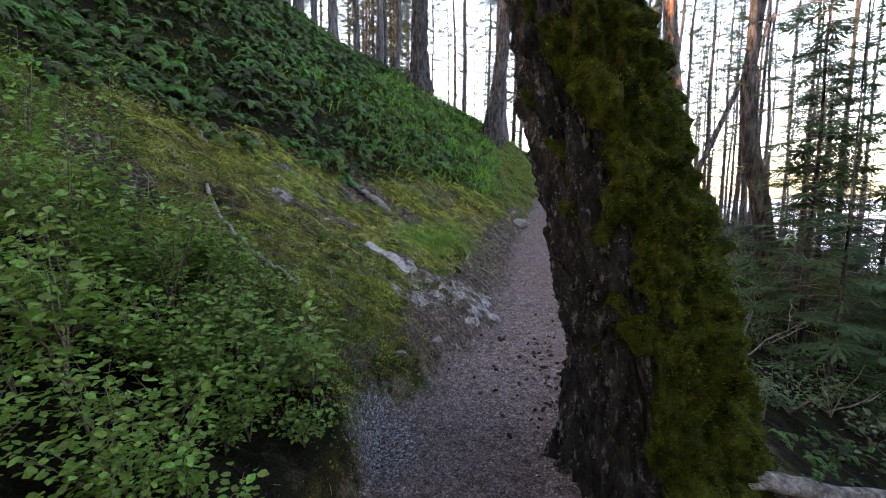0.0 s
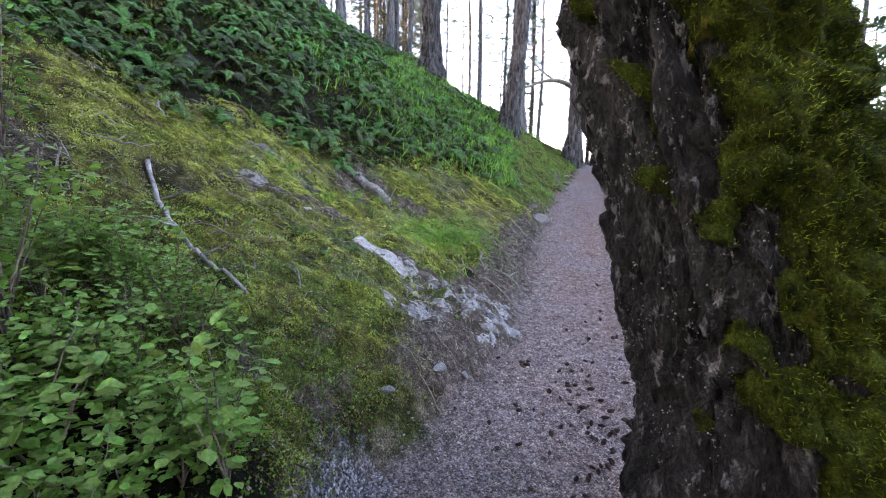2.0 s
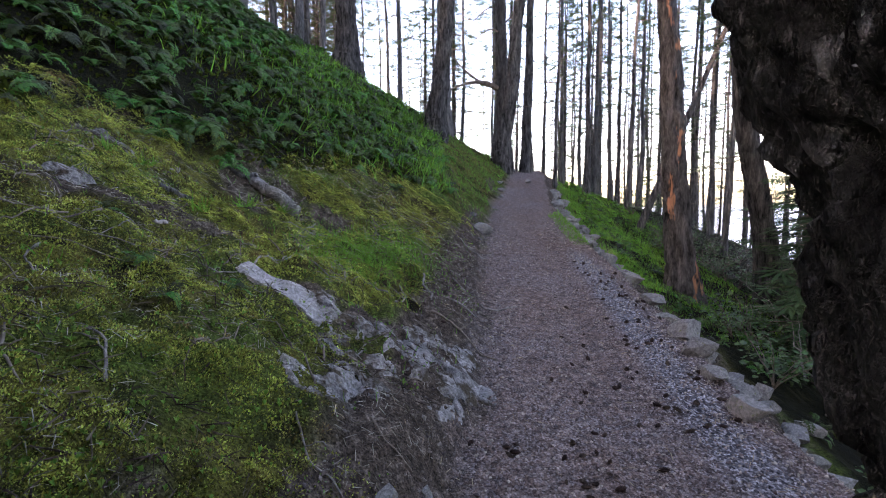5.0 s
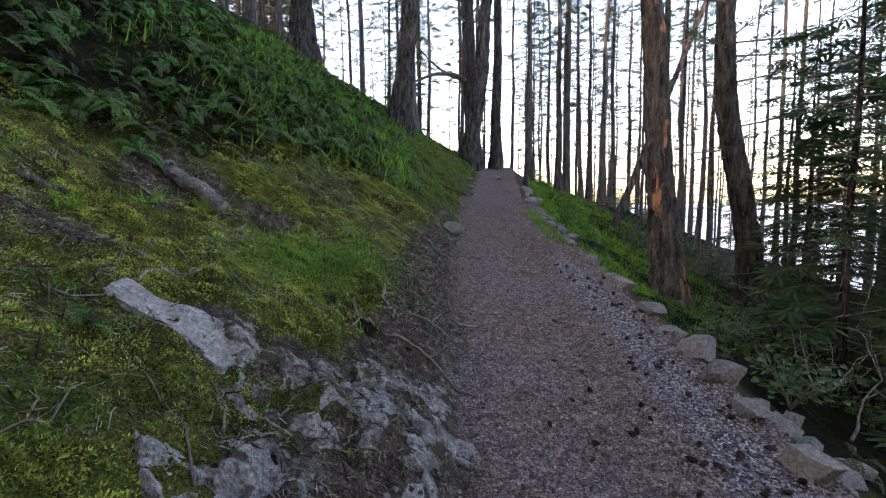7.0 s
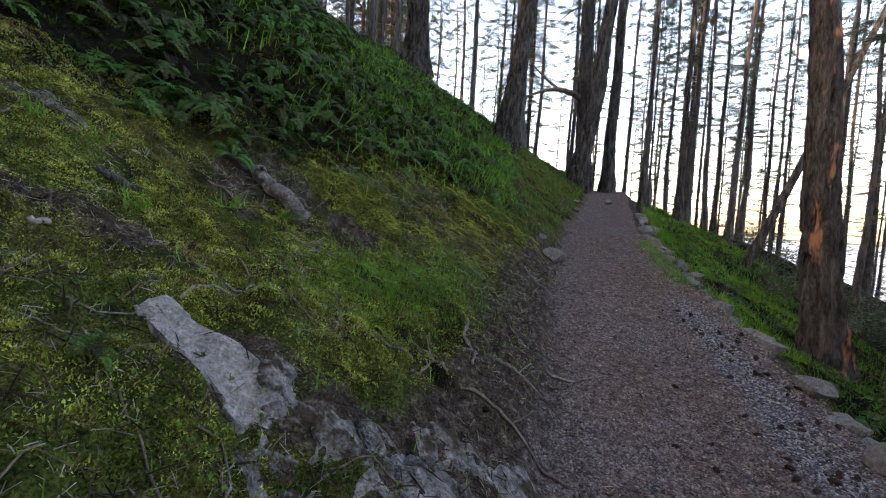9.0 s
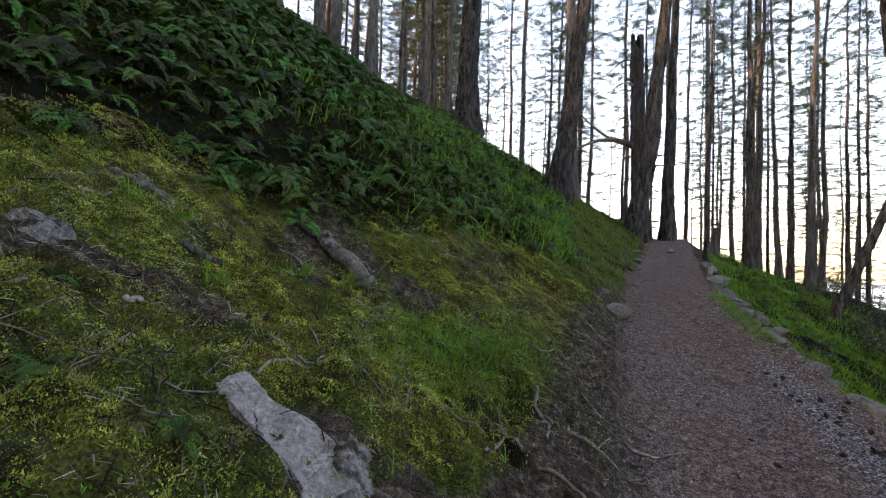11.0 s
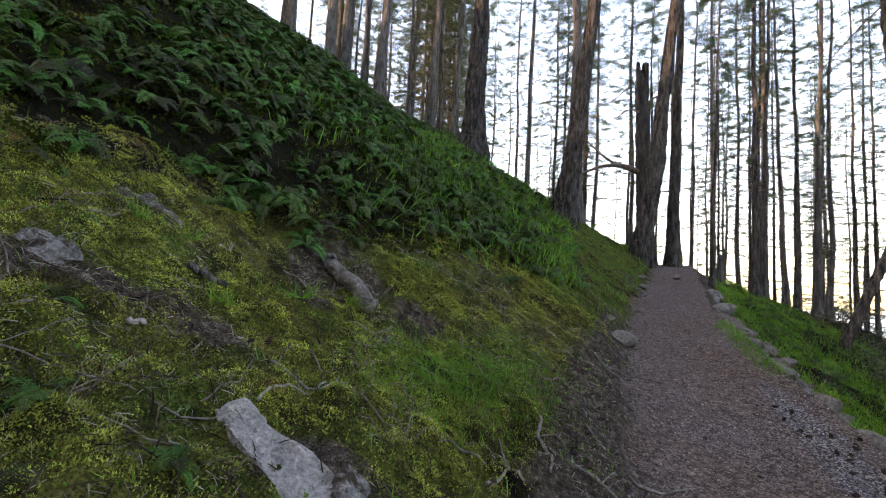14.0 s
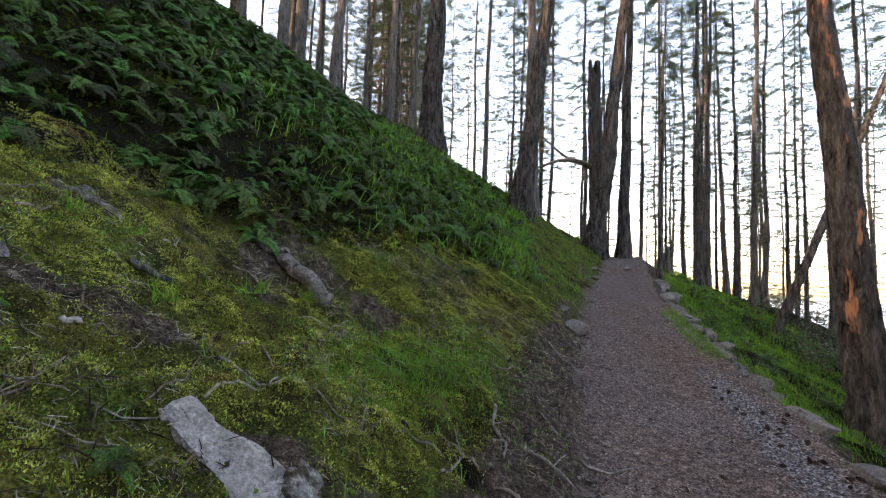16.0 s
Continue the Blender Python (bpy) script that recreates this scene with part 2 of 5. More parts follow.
M_FERN_FAR = material("hillside_fern", (.034, .071, .008), .6, 0, 1.2, .55, 1.4, per_object=0, island=.8, through_light=.25, spec=.25)
M_GRASS = material("grass_blade", (.125, .28, .036), .6, 0, 1.6, .6, 1.4, spots=((.2, .2, .08), 2, .6, .75), per_object=0, island=.35, through_light=.3)
M_NEEDLE = material("fir_needles", (.075, .105, .05), .7, 0, 1.5, .6, 1.5, per_object=0, island=.35, through_light=.4)
M_NEEDLE_DARK = material("young_fir_needles", (.042, .08, .034), .65, 0, 2, .6, 1.5, per_object=0, island=.3, through_light=.25)
M_ROCK = material("grey_lichened_rock", (.2, .192, .18), .9, .6, 6, .45, 1.35, spots=((.1, .11, .04), 4, .6, .72), per_object=.2, fine=40)
M_SLAB = material("pale_bedrock", (.25, .24, .234), .9, 1.0, 9, .25, 1.6, (1, 1, 1), ((.06, .048, .035), 5, .5, .58), .12, fine=55)
M_LOG = material("lichened_log_bark", (.19, .18, .168), .95, 1.0, 10, .3, 1.7, spots=((.3, .29, .27), 16, .55, .66), per_object=0)
M_TONGUE = material("bare_pale_bedrock", (.29, .275, .26), .9, .9, 16, .6, 1.25, spots=((.07, .065, .035), 5, .63, .7), per_object=0, fine=60)
M_PEBBLE = material("path_gravel", (.21, .17, .15), .85, .3, 30, .6, 1.4, per_object=0, island=.6)
M_CONE = material("fir_cone", (.05, .035, .028), .85, .3, 30, .5, 1.5, per_object=.35)
M_LITTER = material("dry_litter", (.26, .19, .13), .9, 0, 5, .5, 1.5, per_object=0, island=.6)
M_LICHEN = material("pale_lichen", (.13, .14, .13), .95, .3, 20, .7, 1.25, per_object=0, island=.3)
M_LITTER_DARK = material("brown_litter", (.068, .052, .04), .95, 0, 6, .4, 1.6, per_object=0, island=.7)
M_PEBBLE_DARK = material("bank_rubble", (.13, .11, .1), .9, .2, 20, .5, 1.5, per_object=0, island=.6)
M_LICHEN_DRY = material("dry_grey_litter", (.24, .22, .19), .95, 0, 6, .5, 1.4, per_object=0, island=.6)


def ground_material():
    m = bpy.data.materials.new("forest_floor")
    m.use_nodes = True
    nt = m.node_tree
    N, L = nt.nodes, nt.links
    b = N["Principled BSDF"]
    b.inputs["Roughness"].default_value = .95
    b.inputs["Specular IOR Level"].default_value = .05
    tc = N.new("ShaderNodeTexCoord")

    def noise_node(s, d=6.0, ro=.62):
        n = N.new("ShaderNodeTexNoise")
        n.inputs["Scale"].default_value, n.inputs["Detail"].default_value, n.inputs["Roughness"].default_value = s, d, ro
        L.new(tc.outputs["Object"], n.inputs["Vector"])
        return n.outputs["Fac"]

    def ramp(fac, *stops):
        r = N.new("ShaderNodeValToRGB")
        while len(r.color_ramp.elements) < len(stops):
            r.color_ramp.elements.new(.5)
        for e, (p, c) in zip(r.color_ramp.elements, stops):
            e.position, e.color = p, (*c, 1)
        L.new(fac, r.inputs["Fac"])
        return r.outputs["Color"]

    def mix(fac, a, c, kind="MIX"):
        x = N.new("ShaderNodeMix")
        x.data_type, x.blend_type = "RGBA", kind
        for s, v in ((0, fac), (6, a), (7, c)):
            if isinstance(v, float):
                x.inputs[s].default_value = v
            else:
                L.new(v, x.inputs[s])
        return x.outputs[2]

    def attr(name):
        a = N.new("ShaderNodeAttribute")
        a.attribute_name = name
        return a.outputs["Fac"]

    def sharpened(mask, n, amount=.9):
        """A mask whose border is broken up by noise."""
        s = N.new("ShaderNodeMath")
        s.operation = "MULTIPLY_ADD"
        L.new(n, s.inputs[0])
        s.inputs[1].default_value = amount
        L.new(mask, s.inputs[2])
        r = N.new("ShaderNodeMapRange")
        r.inputs[1].default_value, r.inputs[2].default_value = .5 + amount / 2 - .12, .5 + amount / 2 + .12
        L.new(s.outputs[0], r.inputs[0])
        return r.outputs[0]
    big, mid, small, fine = noise_node(.9), noise_node(4), noise_node(18), noise_node(90, 4)
    moss = ramp(mid, (.3, (.005, .004, .003)), (.46, (.03, .027, .01)), (.58, (.085, .085, .018)), (.72, (.1, .08, .034)), (.85, (.2, .18, .14)))
    green = ramp(small, (.3, (.01, .02, .005)), (.7, (.09, .13, .024)))
    moss = mix(ramp(big, (.45, (0, 0, 0)), (.62, (1, 1, 1))), moss, green)
    dirt = ramp(small, (.28, (.01, .008, .006)), (.54, (.066, .051, .04)), (.78, (.2, .165, .14)))
    path = ramp(small, (.28, (.022, .014, .01)), (.5, (.12, .078, .06)), (.74, (.3, .215, .17)))
    vor = N.new("ShaderNodeTexVoronoi")
    vor.inputs["Scale"].default_value = 75
    L.new(tc.outputs["Object"], vor.inputs["Vector"])
    stones = ramp(vor.outputs["Color"], (.1, (.025, .024, .027)), (.5, (.11, .105, .112)), (.9, (.34, .33, .34)))
    path = mix(ramp(big, (.35, (.22, .22, .22)), (.65, (.55, .55, .55))), path, stones)
    # forest duff, its colour taken near black to hold the shade beneath plants
    shaded_duff = ramp(mid, (.3, (.004, .004, .003)), (.6, (.011, .011, .005)), (.8, (.035, .032, .012)))
    col = mix(sharpened(attr("shaded_floor"), mid), moss, shaded_duff)
    col = mix(sharpened(attr("bare"), mid), col, dirt)
    col = mix(sharpened(attr("trail"), mid, .9), col, path)
    col = mix(sharpened(attr("gravel"), small, .8), col, stones)
    col = mix(.75, col, ramp(fine, (.36, (.1, .1, .1)), (.66, (1.85, 1.85, 1.85))), "MULTIPLY")
    L.new(col, b.inputs["Base Color"])
    bp = N.new("ShaderNodeBump")
    bp.inputs["Strength"].default_value, bp.inputs["Distance"].default_value = .9, .025
    add = N.new("ShaderNodeMath")
    L.new(small, add.inputs[0])
    L.new(fine, add.inputs[1])
    add2 = N.new("ShaderNodeMath")
    add2.operation = "MULTIPLY_ADD"
    L.new(vor.outputs["Distance"], add2.inputs[0])
    add2.inputs[1].default_value = -.5
    L.new(add.outputs[0], add2.inputs[2])
    L.new(add2.outputs[0], bp.inputs["Height"])
    L.new(bp.outputs[0], b.inputs["Normal"])
    return m


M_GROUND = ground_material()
# the sea's whitish base colour stands in for haze and reflected sky
M_HAZE_WATER = material("haze_pale_water", (.55, .6, .63), .5, .3, .05, .8, 1.2, per_object=0, fine=.6, spec=.5)


# ---- the ground: one sheet, finest round the trail ----
def spaced(a, b, step, far_a, far_b, grow=1.16):
    mid = list(np.arange(a, b, step))
    lo, hi, d = [], [], step
    x = a
    while x > far_a:
        d *= grow
        x -= d
        lo.append(x)
    x, d = mid[-1], step
    while x < far_b:
        d *= grow
        x += d
        hi.append(x)
    return np.array(lo[::-1] + mid + hi)


FERN_LINE_Y, FERN_LINE_X = (0, 3, 5, 6.6, 7.7, 10.5, 13.6, 17, 24), (-4.8, -4.4, -3.6, -2.35, -1.3, .95, 1.2, 1.6, 1.0)


def fern_side(x, y):
    """Metres up the hill from the lower edge of the ferns."""
    return np.interp(y, FERN_LINE_Y, FERN_LINE_X) - x


def outcrop(x, y):
    """0 to 1 where bedrock and bare earth show in the bank."""
    dl, dr = trail_offsets(x, y)
    band = np.exp(-((dl - .28) / .34) ** 2) * np.clip((y - 3.7) / .6, 0, 1) * np.clip((11 - y) / 3, 0, 1)
    spot_a = np.exp(-(((x + 1.72) / .42) ** 2 + ((y - 5.48 - .5 * (x + 1.72)) / .2) ** 2))
    spot_b = np.exp(-(((x + 1.12) / .24) ** 2 + ((y - 5.66) / .16) ** 2))
    patch = fbm(np.stack([x * 1.5 + 3, y * 1.5 - 2, 0 * x], -1), 3)
    scar = np.clip((patch - .625) * 9, 0, 1) * (dl > .2) * (y > 3.2) * (fern_side(x, y) < .1)
    return np.clip(band + spot_a + .8 * spot_b + .8 * scar, 0, 1)


def build_ground():
    xs, ys = spaced(-4, 4.6, .03, -60, 90), spaced(1.5, 11, .03, -45, 130)
    X, Y = np.meshgrid(xs, ys)
    x, y = X.ravel(), Y.ravel()
    z = ground_z(x, y)
    dl, dr = trail_offsets(x, y)
    rock = outcrop(x, y)
    n, m = len(ys), len(xs)
    i = (np.arange(n - 1)[:, None] * m + np.arange(m - 1)[None]).ravel()
    me = make_mesh("ground", np.stack([x, y, z], -1), np.stack([i, i + 1, i + m + 1, i + m], -1), M_GROUND)
    trail = np.clip(.5 - np.maximum(dl / .75, dr / .3), 0, 1)
    edge = np.clip(1 - np.abs(dr + .32) / .42, 0, 1) * np.clip((y - 3.2) / 1, 0, 1) * np.clip((10 - y) / 2, 0, 1)
    first = np.exp(-(((x + .38) / .3) ** 2 + ((y - 2.9) / .55) ** 2))
    bare = np.clip(rock * .75 + 1.0 * np.exp(-(np.maximum(dr, 0) / .7) ** 2) * (dr > -.1) + .35 * (np.abs(dl - .1) < .25), 0, 1)
    # where shade is painted into the floor: ferns, seaward slope, shrubs at the start
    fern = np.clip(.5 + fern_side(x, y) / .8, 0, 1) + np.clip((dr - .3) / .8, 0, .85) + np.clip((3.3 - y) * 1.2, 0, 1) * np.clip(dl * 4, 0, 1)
    for key, val in (("trail", trail), ("gravel", np.clip(edge + first, 0, 1) * .8), ("bare", bare), ("shaded_floor", np.clip(fern, 0, 1))):
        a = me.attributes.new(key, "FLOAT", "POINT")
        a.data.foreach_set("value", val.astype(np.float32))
    ob = new("ground", me)
    tagged(ob, "brown gravel footpath cut across a mossy wooded hillside", "ground", kind="structure")
    return ob


build_ground()
_w = make_mesh("water", [(-300, -2500, -13), (2500, -2500, -13), (2500, 2500, -13), (-300, 2500, -13)], [(0, 1, 2, 3)], M_HAZE_WATER)
tagged(new("water", _w), "calm sea far below the wooded slope, haze and sky glare in its pale colour", "water", kind="structure")


# ---- the old leaning fir beside the trail ----
def old_tree():
    t = thing("fir_tree", "massive old leaning fir with furrowed bark and thick green moss", "tree", at=(1.3, 2.72, 0))

    def axis(z):
        return np.interp(z, (-.6, 0, .7, 1.5, 2.3, 3.1, 6, 18), (.05, 0, -.03, -.18, -.365, -.53, -1.1, -3)), np.interp(z, (-.6, 0, .7, 1.5, 2.3, 3.1, 6, 18), (-.03, 0, .05, .2, .37, .51, 1.0, 2.5))

    def radius(z):
        return np.interp(z, (-.6, -.1, .12, .4, .7, 1.5, 2.3, 3.1, 6, 18), (.78, .6, .56, .52, .5, .485, .46, .41, .36, .1))
    zs = np.r_[np.arange(-.6, 3.9, .022), np.arange(4, 18.1, .35)]
    S = 190
    th = np.linspace(0, 2 * np.pi, S, endpoint=False)
    Z, T = np.meshgrid(zs, th, indexing="ij")
    flat = np.stack([np.cos(T).ravel() * 4.5, np.sin(T).ravel() * 4.5, Z.ravel() * 1.1], -1)
    warp = flat + .9 * (fbm(flat * [.6, .6, 1.2] + 9, 3)[:, None] - .5)
    ridge = 1 - np.abs(2 * vnoise(warp * [1.2, 1.2, 2.0] + 3) - 1)
    ridge2 = 1 - np.abs(2 * vnoise(warp * [3.0, 3.0, 8] + 8) - 1)
    plate = fbm(warp * [4.5, 4.5, 26], 3)
    rel = -.1 * ridge ** 4 - .05 * ridge2 ** 3 + .075 * (plate - .5)
    rel = rel + .10 * (fbm(flat * [.35, .35, .5] + 21, 2) - .5)
    z_, t_ = Z.ravel(), T.ravel()
    flare = np.exp(-np.maximum(z_ + .05, 0) / .28) * (.04 + .12 * np.maximum(np.cos(t_ * 4 + .7), 0) ** 2)
    hollow = -.14 * np.exp(-((z_ - .28) / .26) ** 2 - ((np.angle(np.exp(1j * (t_ - 4.25)))) / .33) ** 2)
    R = radius(z_) + rel + flare + hollow
    ax, ay = axis(z_)
    v = np.stack([ax + R * np.cos(t_), ay + R * np.sin(t_), z_], -1)
    n = len(zs)
    i = np.arange(n - 1)[:, None] * S
    j = np.arange(S)[None]
    k = (j + 1) % S
    f = np.stack([(i + j).ravel(), (i + k).ravel(), (i + S + k).ravel(), (i + S + j).ravel()], -1)
    part("trunk", make_mesh("old_trunk", v, f, M_BARK_OLD), t, "deeply furrowed grey-brown bark with rusty flakes")
    # moss: swelling over the bark on the side towards the trail's start, most of all high up
    side = np.exp(-(np.angle(np.exp(1j * (t_ - 5.15))) / 1.0) ** 2)
    m = 1.3 * (fbm(flat * [.8, .8, 5.5] + 40, 3) - .5) + .85 * side - .42 + .05 * np.clip(z_ - .8, -.6, 1.6)
    lump = np.abs(2 * fbm(flat * [.85, .85, 7] + 60 + .5 * fbm(flat * [1, 1, 6], 2)[:, None], 2) - 1) * 1.8
    grow = np.clip(m * 3.0, -1, 1)
    over = np.where(grow > 0, .004 + .1 * np.maximum(grow, 0) ** .7 * (.25 + np.clip(lump, 0, 1) ** .8), -.07)
    Rm = radius(z_) + .6 * rel + flare + over
    vm = np.stack([ax + Rm * np.cos(t_), ay + Rm * np.sin(t_), z_], -1)
    keep = (grow.reshape(n, S) > -.25) & (Z < 4)
    kf = keep[f[:, 0] // S, f[:, 0] % S]
    part("moss", make_mesh("trunk_moss", vm, f[kf], M_MOSS), t, "cushions of yellow-green moss")
    pick = rng.choice(np.where((grow > .05) & (z_ > .1) & (z_ < 3.6))[0], 30000)
    out = np.stack([np.cos(t_[pick]), np.sin(t_[pick]), .25 + 0 * z_[pick]], -1)
    tuft = ([(-.12, 0, 0), (.12, 0, 0), (0, .1, 1)], [(0, 1, 2)])
    hv, hf = scattered(tuft, vm[pick] + .01 * rng.normal(size=(len(pick), 3)), turned(len(pick), .5, rng, out), rng.uniform(.008, .024, len(pick)))
    tagged(part("moss_tuft", make_mesh("moss_tuft", hv, hf, M_TRUNK_TUFT, False), t), kind="stuff")
    pick = rng.choice(np.where((grow < .1) & (z_ > .3) & (z_ < 2.8) & (np.sin(t_) < .2) & (plate > .48))[0], 300)
    flakes = []
    for p in pick:
        c = v[p] + np.array([np.cos(t_[p]), np.sin(t_[p]), 0]) * .008
        for _ in range(rng.randint(3, 8)):
            flakes.append((c + rng.normal(size=3) * [.02, .02, .022], unit(np.array([[np.cos(t_[p]), np.sin(t_[p]), .2]]))[0]))
    leafy = ([(-.5, -.3, 0), (.4, -.5, .2), (.55, .3, .1), (0, .6, .25), (-.5, .35, .1), (0, 0, -.1)], [(5, 0, 1), (5, 1, 2), (5, 2, 3), (5, 3, 4), (5, 4, 0)])
    fv, ff = scattered(leafy, np.array([a for a, _ in flakes]), turned(len(flakes), .6, rng, np.array([b for _, b in flakes])), rng.uniform(.003, .0085, len(flakes)))
    tagged(part("lichen", make_mesh("lichen", fv, ff, M_LICHEN, False), t, "pale grey-green lichen flakes"), kind="stuff")
    # a few high limbs with foliage
    limbs, pos = [], []
    for q in range(26):
        h = rng.uniform(6, 17)
        a, l = rng.uniform(0, 6.28), rng.uniform(1.5, 3.5) * (1.2 - h / 22)
        cx, cy = axis(h)
        s = np.linspace(0, 1, 6)[:, None]
        d = np.array([math.cos(a), math.sin(a), -.15])
        line = np.array([cx, cy, h]) + s * d * l + s ** 2 * np.array([0, 0, .2])
        limbs.append(tube(line, np.linspace(.05, .01, 6), 5))
        pos.append(line)
    lv, lf = joined(limbs)
    tagged(part("branch", make_mesh("limbs", lv, lf, M_TWIG), t), kind="stuff")
    cv, cf = sprays([(p, .5) for p in pos], rng)
    tagged(part("crown", make_mesh("crown", cv, cf, M_NEEDLE, False), t), kind="stuff")


# ---- conifers ----
def fan_template():
    v, f = [(0, 0, 0)], []
    for a in np.linspace(-1.15, 1.15, 6):
        l = 1 - .28 * abs(a)
        d, s = np.array([math.sin(a), math.cos(a), -.12 * l]), np.array([math.cos(a), -math.sin(a), 0]) * .062
        k = len(v)
        v += [tuple(d * l * .6 - s), tuple(d * l), tuple(d * l * .6 + s)]
        f += [(0, k, k + 1), (0, k + 1, k + 2)]
    return v, f


FAN = fan_template()


def sprays(lines, r, gap=.13, size=.26, high=0.0):
    """Flat needle sprays along branch lines: (points, share of the length that is bare)."""
    P, A, Sz = [], [], []
    for pts, bare in lines:
        seg = np.diff(pts, axis=0)
        total = np.linalg.norm(seg, axis=1).sum()
        for s in np.arange(bare * total, total, gap):
            u = s / total * (len(pts) - 1)
            i = min(int(u), len(pts) - 2)
            p = pts[i] + (u - i) * seg[i]
            fw = unit(seg[i])
            side = unit(np.cross(fw, [0, 0, 1]))
            sg = 1 if r.rand() < .5 else -1
            y = unit(fw * r.uniform(.3, 1.2) + side * sg * r.uniform(.2, 1) + r.normal(size=3) * .18)
            z = unit(np.cross(np.cross(y, [0, 0, 1.0]) + .15 * r.normal(size=3), y))
            x = np.cross(y, z)
            P.append(p)
            A.append(np.stack([x, y, z], -1))
            Sz.append(size * r.uniform(.55, 1.25) * (1 + high * min(1, max(0, p[2] - 5.5) / 3)))
    if not P:
        P, A, Sz = [np.zeros(3)], [np.eye(3)], [.01]
    return scattered(FAN, np.array(P), np.array(A), np.array(Sz))


def conifer(name, label, x, y, diam, lean=(0, 0), height=14.0, bark=None, crown_from=4.5, dense=1.0, dead=1.0, seed=0, bend=.0, spread=1.7, rough=.1, group="", needle=None, sides=None, size=.2, base=None, gap=.085, high=.3, coarse=False):
    """A trunk, dead lower limbs and a crown of flat sprays."""
    r = np.random.RandomState(seed + 100)
    at = spot(x, y, -.06) if base is None else Vector(base)
    t = thing(name, label, "tree", group, at=at)
    n = 22
    s = np.linspace(0, 1, n)
    h = s * height
    ph = r.uniform(0, 6.28)
    wob = bend * np.sin(h * .9 + ph) * np.clip(h / 2, 0, 1)
    cx = lean[0] * h * (1 - .25 * s) + wob * math.cos(ph) + .02 * np.sin(h * 2.1 + ph)
    cy = lean[1] * h * (1 - .25 * s) + wob * math.sin(ph)
    rad = diam / 2 * (1 - .8 * s) * (1 - .22 * np.clip(h / 5, 0, 1)) + diam * .22 * np.exp(-h / .25)
    fine_n = 18 if coarse else max(30, int(height * (14 if diam > .3 else 5)))
    hf = np.concatenate([np.linspace(-.35, 5, fine_n), np.linspace(5.3, height, 14)])
    line = np.stack([np.interp(hf, h, cx), np.interp(hf, h, cy), hf], -1)
    sides = sides or (9 if coarse else 36 if diam > .3 else 10)
    tv, tf = tube(line, np.interp(hf, h, rad), sides, rough * 1.2, seed)
    part("trunk", make_mesh(name + "_trunk", tv, tf, bark or M_BARK), t)
    limbs, lines = [], []

    def axis_at(z):
        return np.array([np.interp(z, h, cx), np.interp(z, h, cy), z]), np.interp(z, h, rad)
    for _ in range(int(9 * dead)):
        z = r.uniform(1.6, crown_from + 2)
        a, l = r.uniform(0, 6.28), r.uniform(.25, 1.3)
        p, rr = axis_at(z)
        q = np.linspace(0, 1, 5)[:, None]
        d = np.array([math.cos(a), math.sin(a), r.uniform(-.5, .2)])
        pts = p + q * d * (l + rr) + q ** 2 * np.array([0, 0, r.uniform(-.3, .25)]) + r.normal(size=(5, 3)) * .03 * q
        limbs.append(tube(pts, np.linspace(max(.008, rr * .12), .004, 5), 3, cap=False))
    count = int((height - crown_from) * 6.0 * dense)
    for i in range(count):
        z = crown_from + (height - crown_from) * ((i + r.rand()) / count) ** .9 * .98
        u = (z - crown_from) / (height - crown_from)
        a = i * 2.4 + r.normal() * .5
        l = spread * (1 - .75 * u) * r.uniform(.45, 1.1)
        p, rr = axis_at(z)
        q = np.linspace(0, 1, 5)[:, None]
        pts = p + q * np.array([math.cos(a), math.sin(a), r.uniform(-.12, .18)]) * l + q ** 2 * np.array([0, 0, -.12 * l])
        limbs.append(tube(pts[::2], np.linspace(max(.01, rr * .2), .004, 5)[::2], 3, cap=False))
        lines.append((pts, .3))
    lv, lf = joined(limbs)
    tagged(part("branch", make_mesh(name + "_branch", lv, lf, M_TWIG), t), kind="stuff")
    cv, cf = sprays(lines, r, gap, size, high)
    tagged(part("crown", make_mesh(name + "_crown", cv, cf, needle or M_NEEDLE, False), t), kind="stuff")
    return t


old_tree()

# trees standing round the crest of the trail
lean_tree = conifer("fir_tree", "dark leaning fir trunk with a flared base on the fern bank", 1.52, 15.0, .52, (.115, -.03), 16, M_BARK, 7, 1, .5, 1, 0, rough=.16)
conifer("fir_tree", "pale straight fir trunk standing close behind a leaning one", 2.05, 16.6, .4, (-.02, -.02), 17, M_BARK_GREY, 8, 1, .6, 2)
crest_tree = conifer("fir_tree", "thick furrowed fir trunk at the crest of the path", 3.66, 16.2, .5, (.125, -.02), 17, M_BARK, 7, 1, .8, 3, .03, rough=.16)
conifer("fir_tree", "straight fir trunk at the path's edge on the crest", 4.7, 17.0, .36, (.03, 0), 17, M_BARK, 6.5, 1, 1.2, 4, rough=.14)
conifer("fir_tree", "broad black fir trunk rising out of the ferns", -.76, 15.2, .62, (.02, 0), 18, M_BARK, 8, 1, .3, 5, rough=.16)
conifer("young_tree", "slender dark young fir beside the trail stones", 5.0, 15.3, .125, (.025, -.01), 10, M_BARK, 5, .8, 1, 6)
orange_tree = conifer("fir_tree", "fir with flaking reddish bark and painted orange sun patches below the stone edging", 4.62, 8.95, .44, (-.085, .02), 15, M_BARK_SUN_PATCHES, 7, .8, .35, 7, rough=.16)
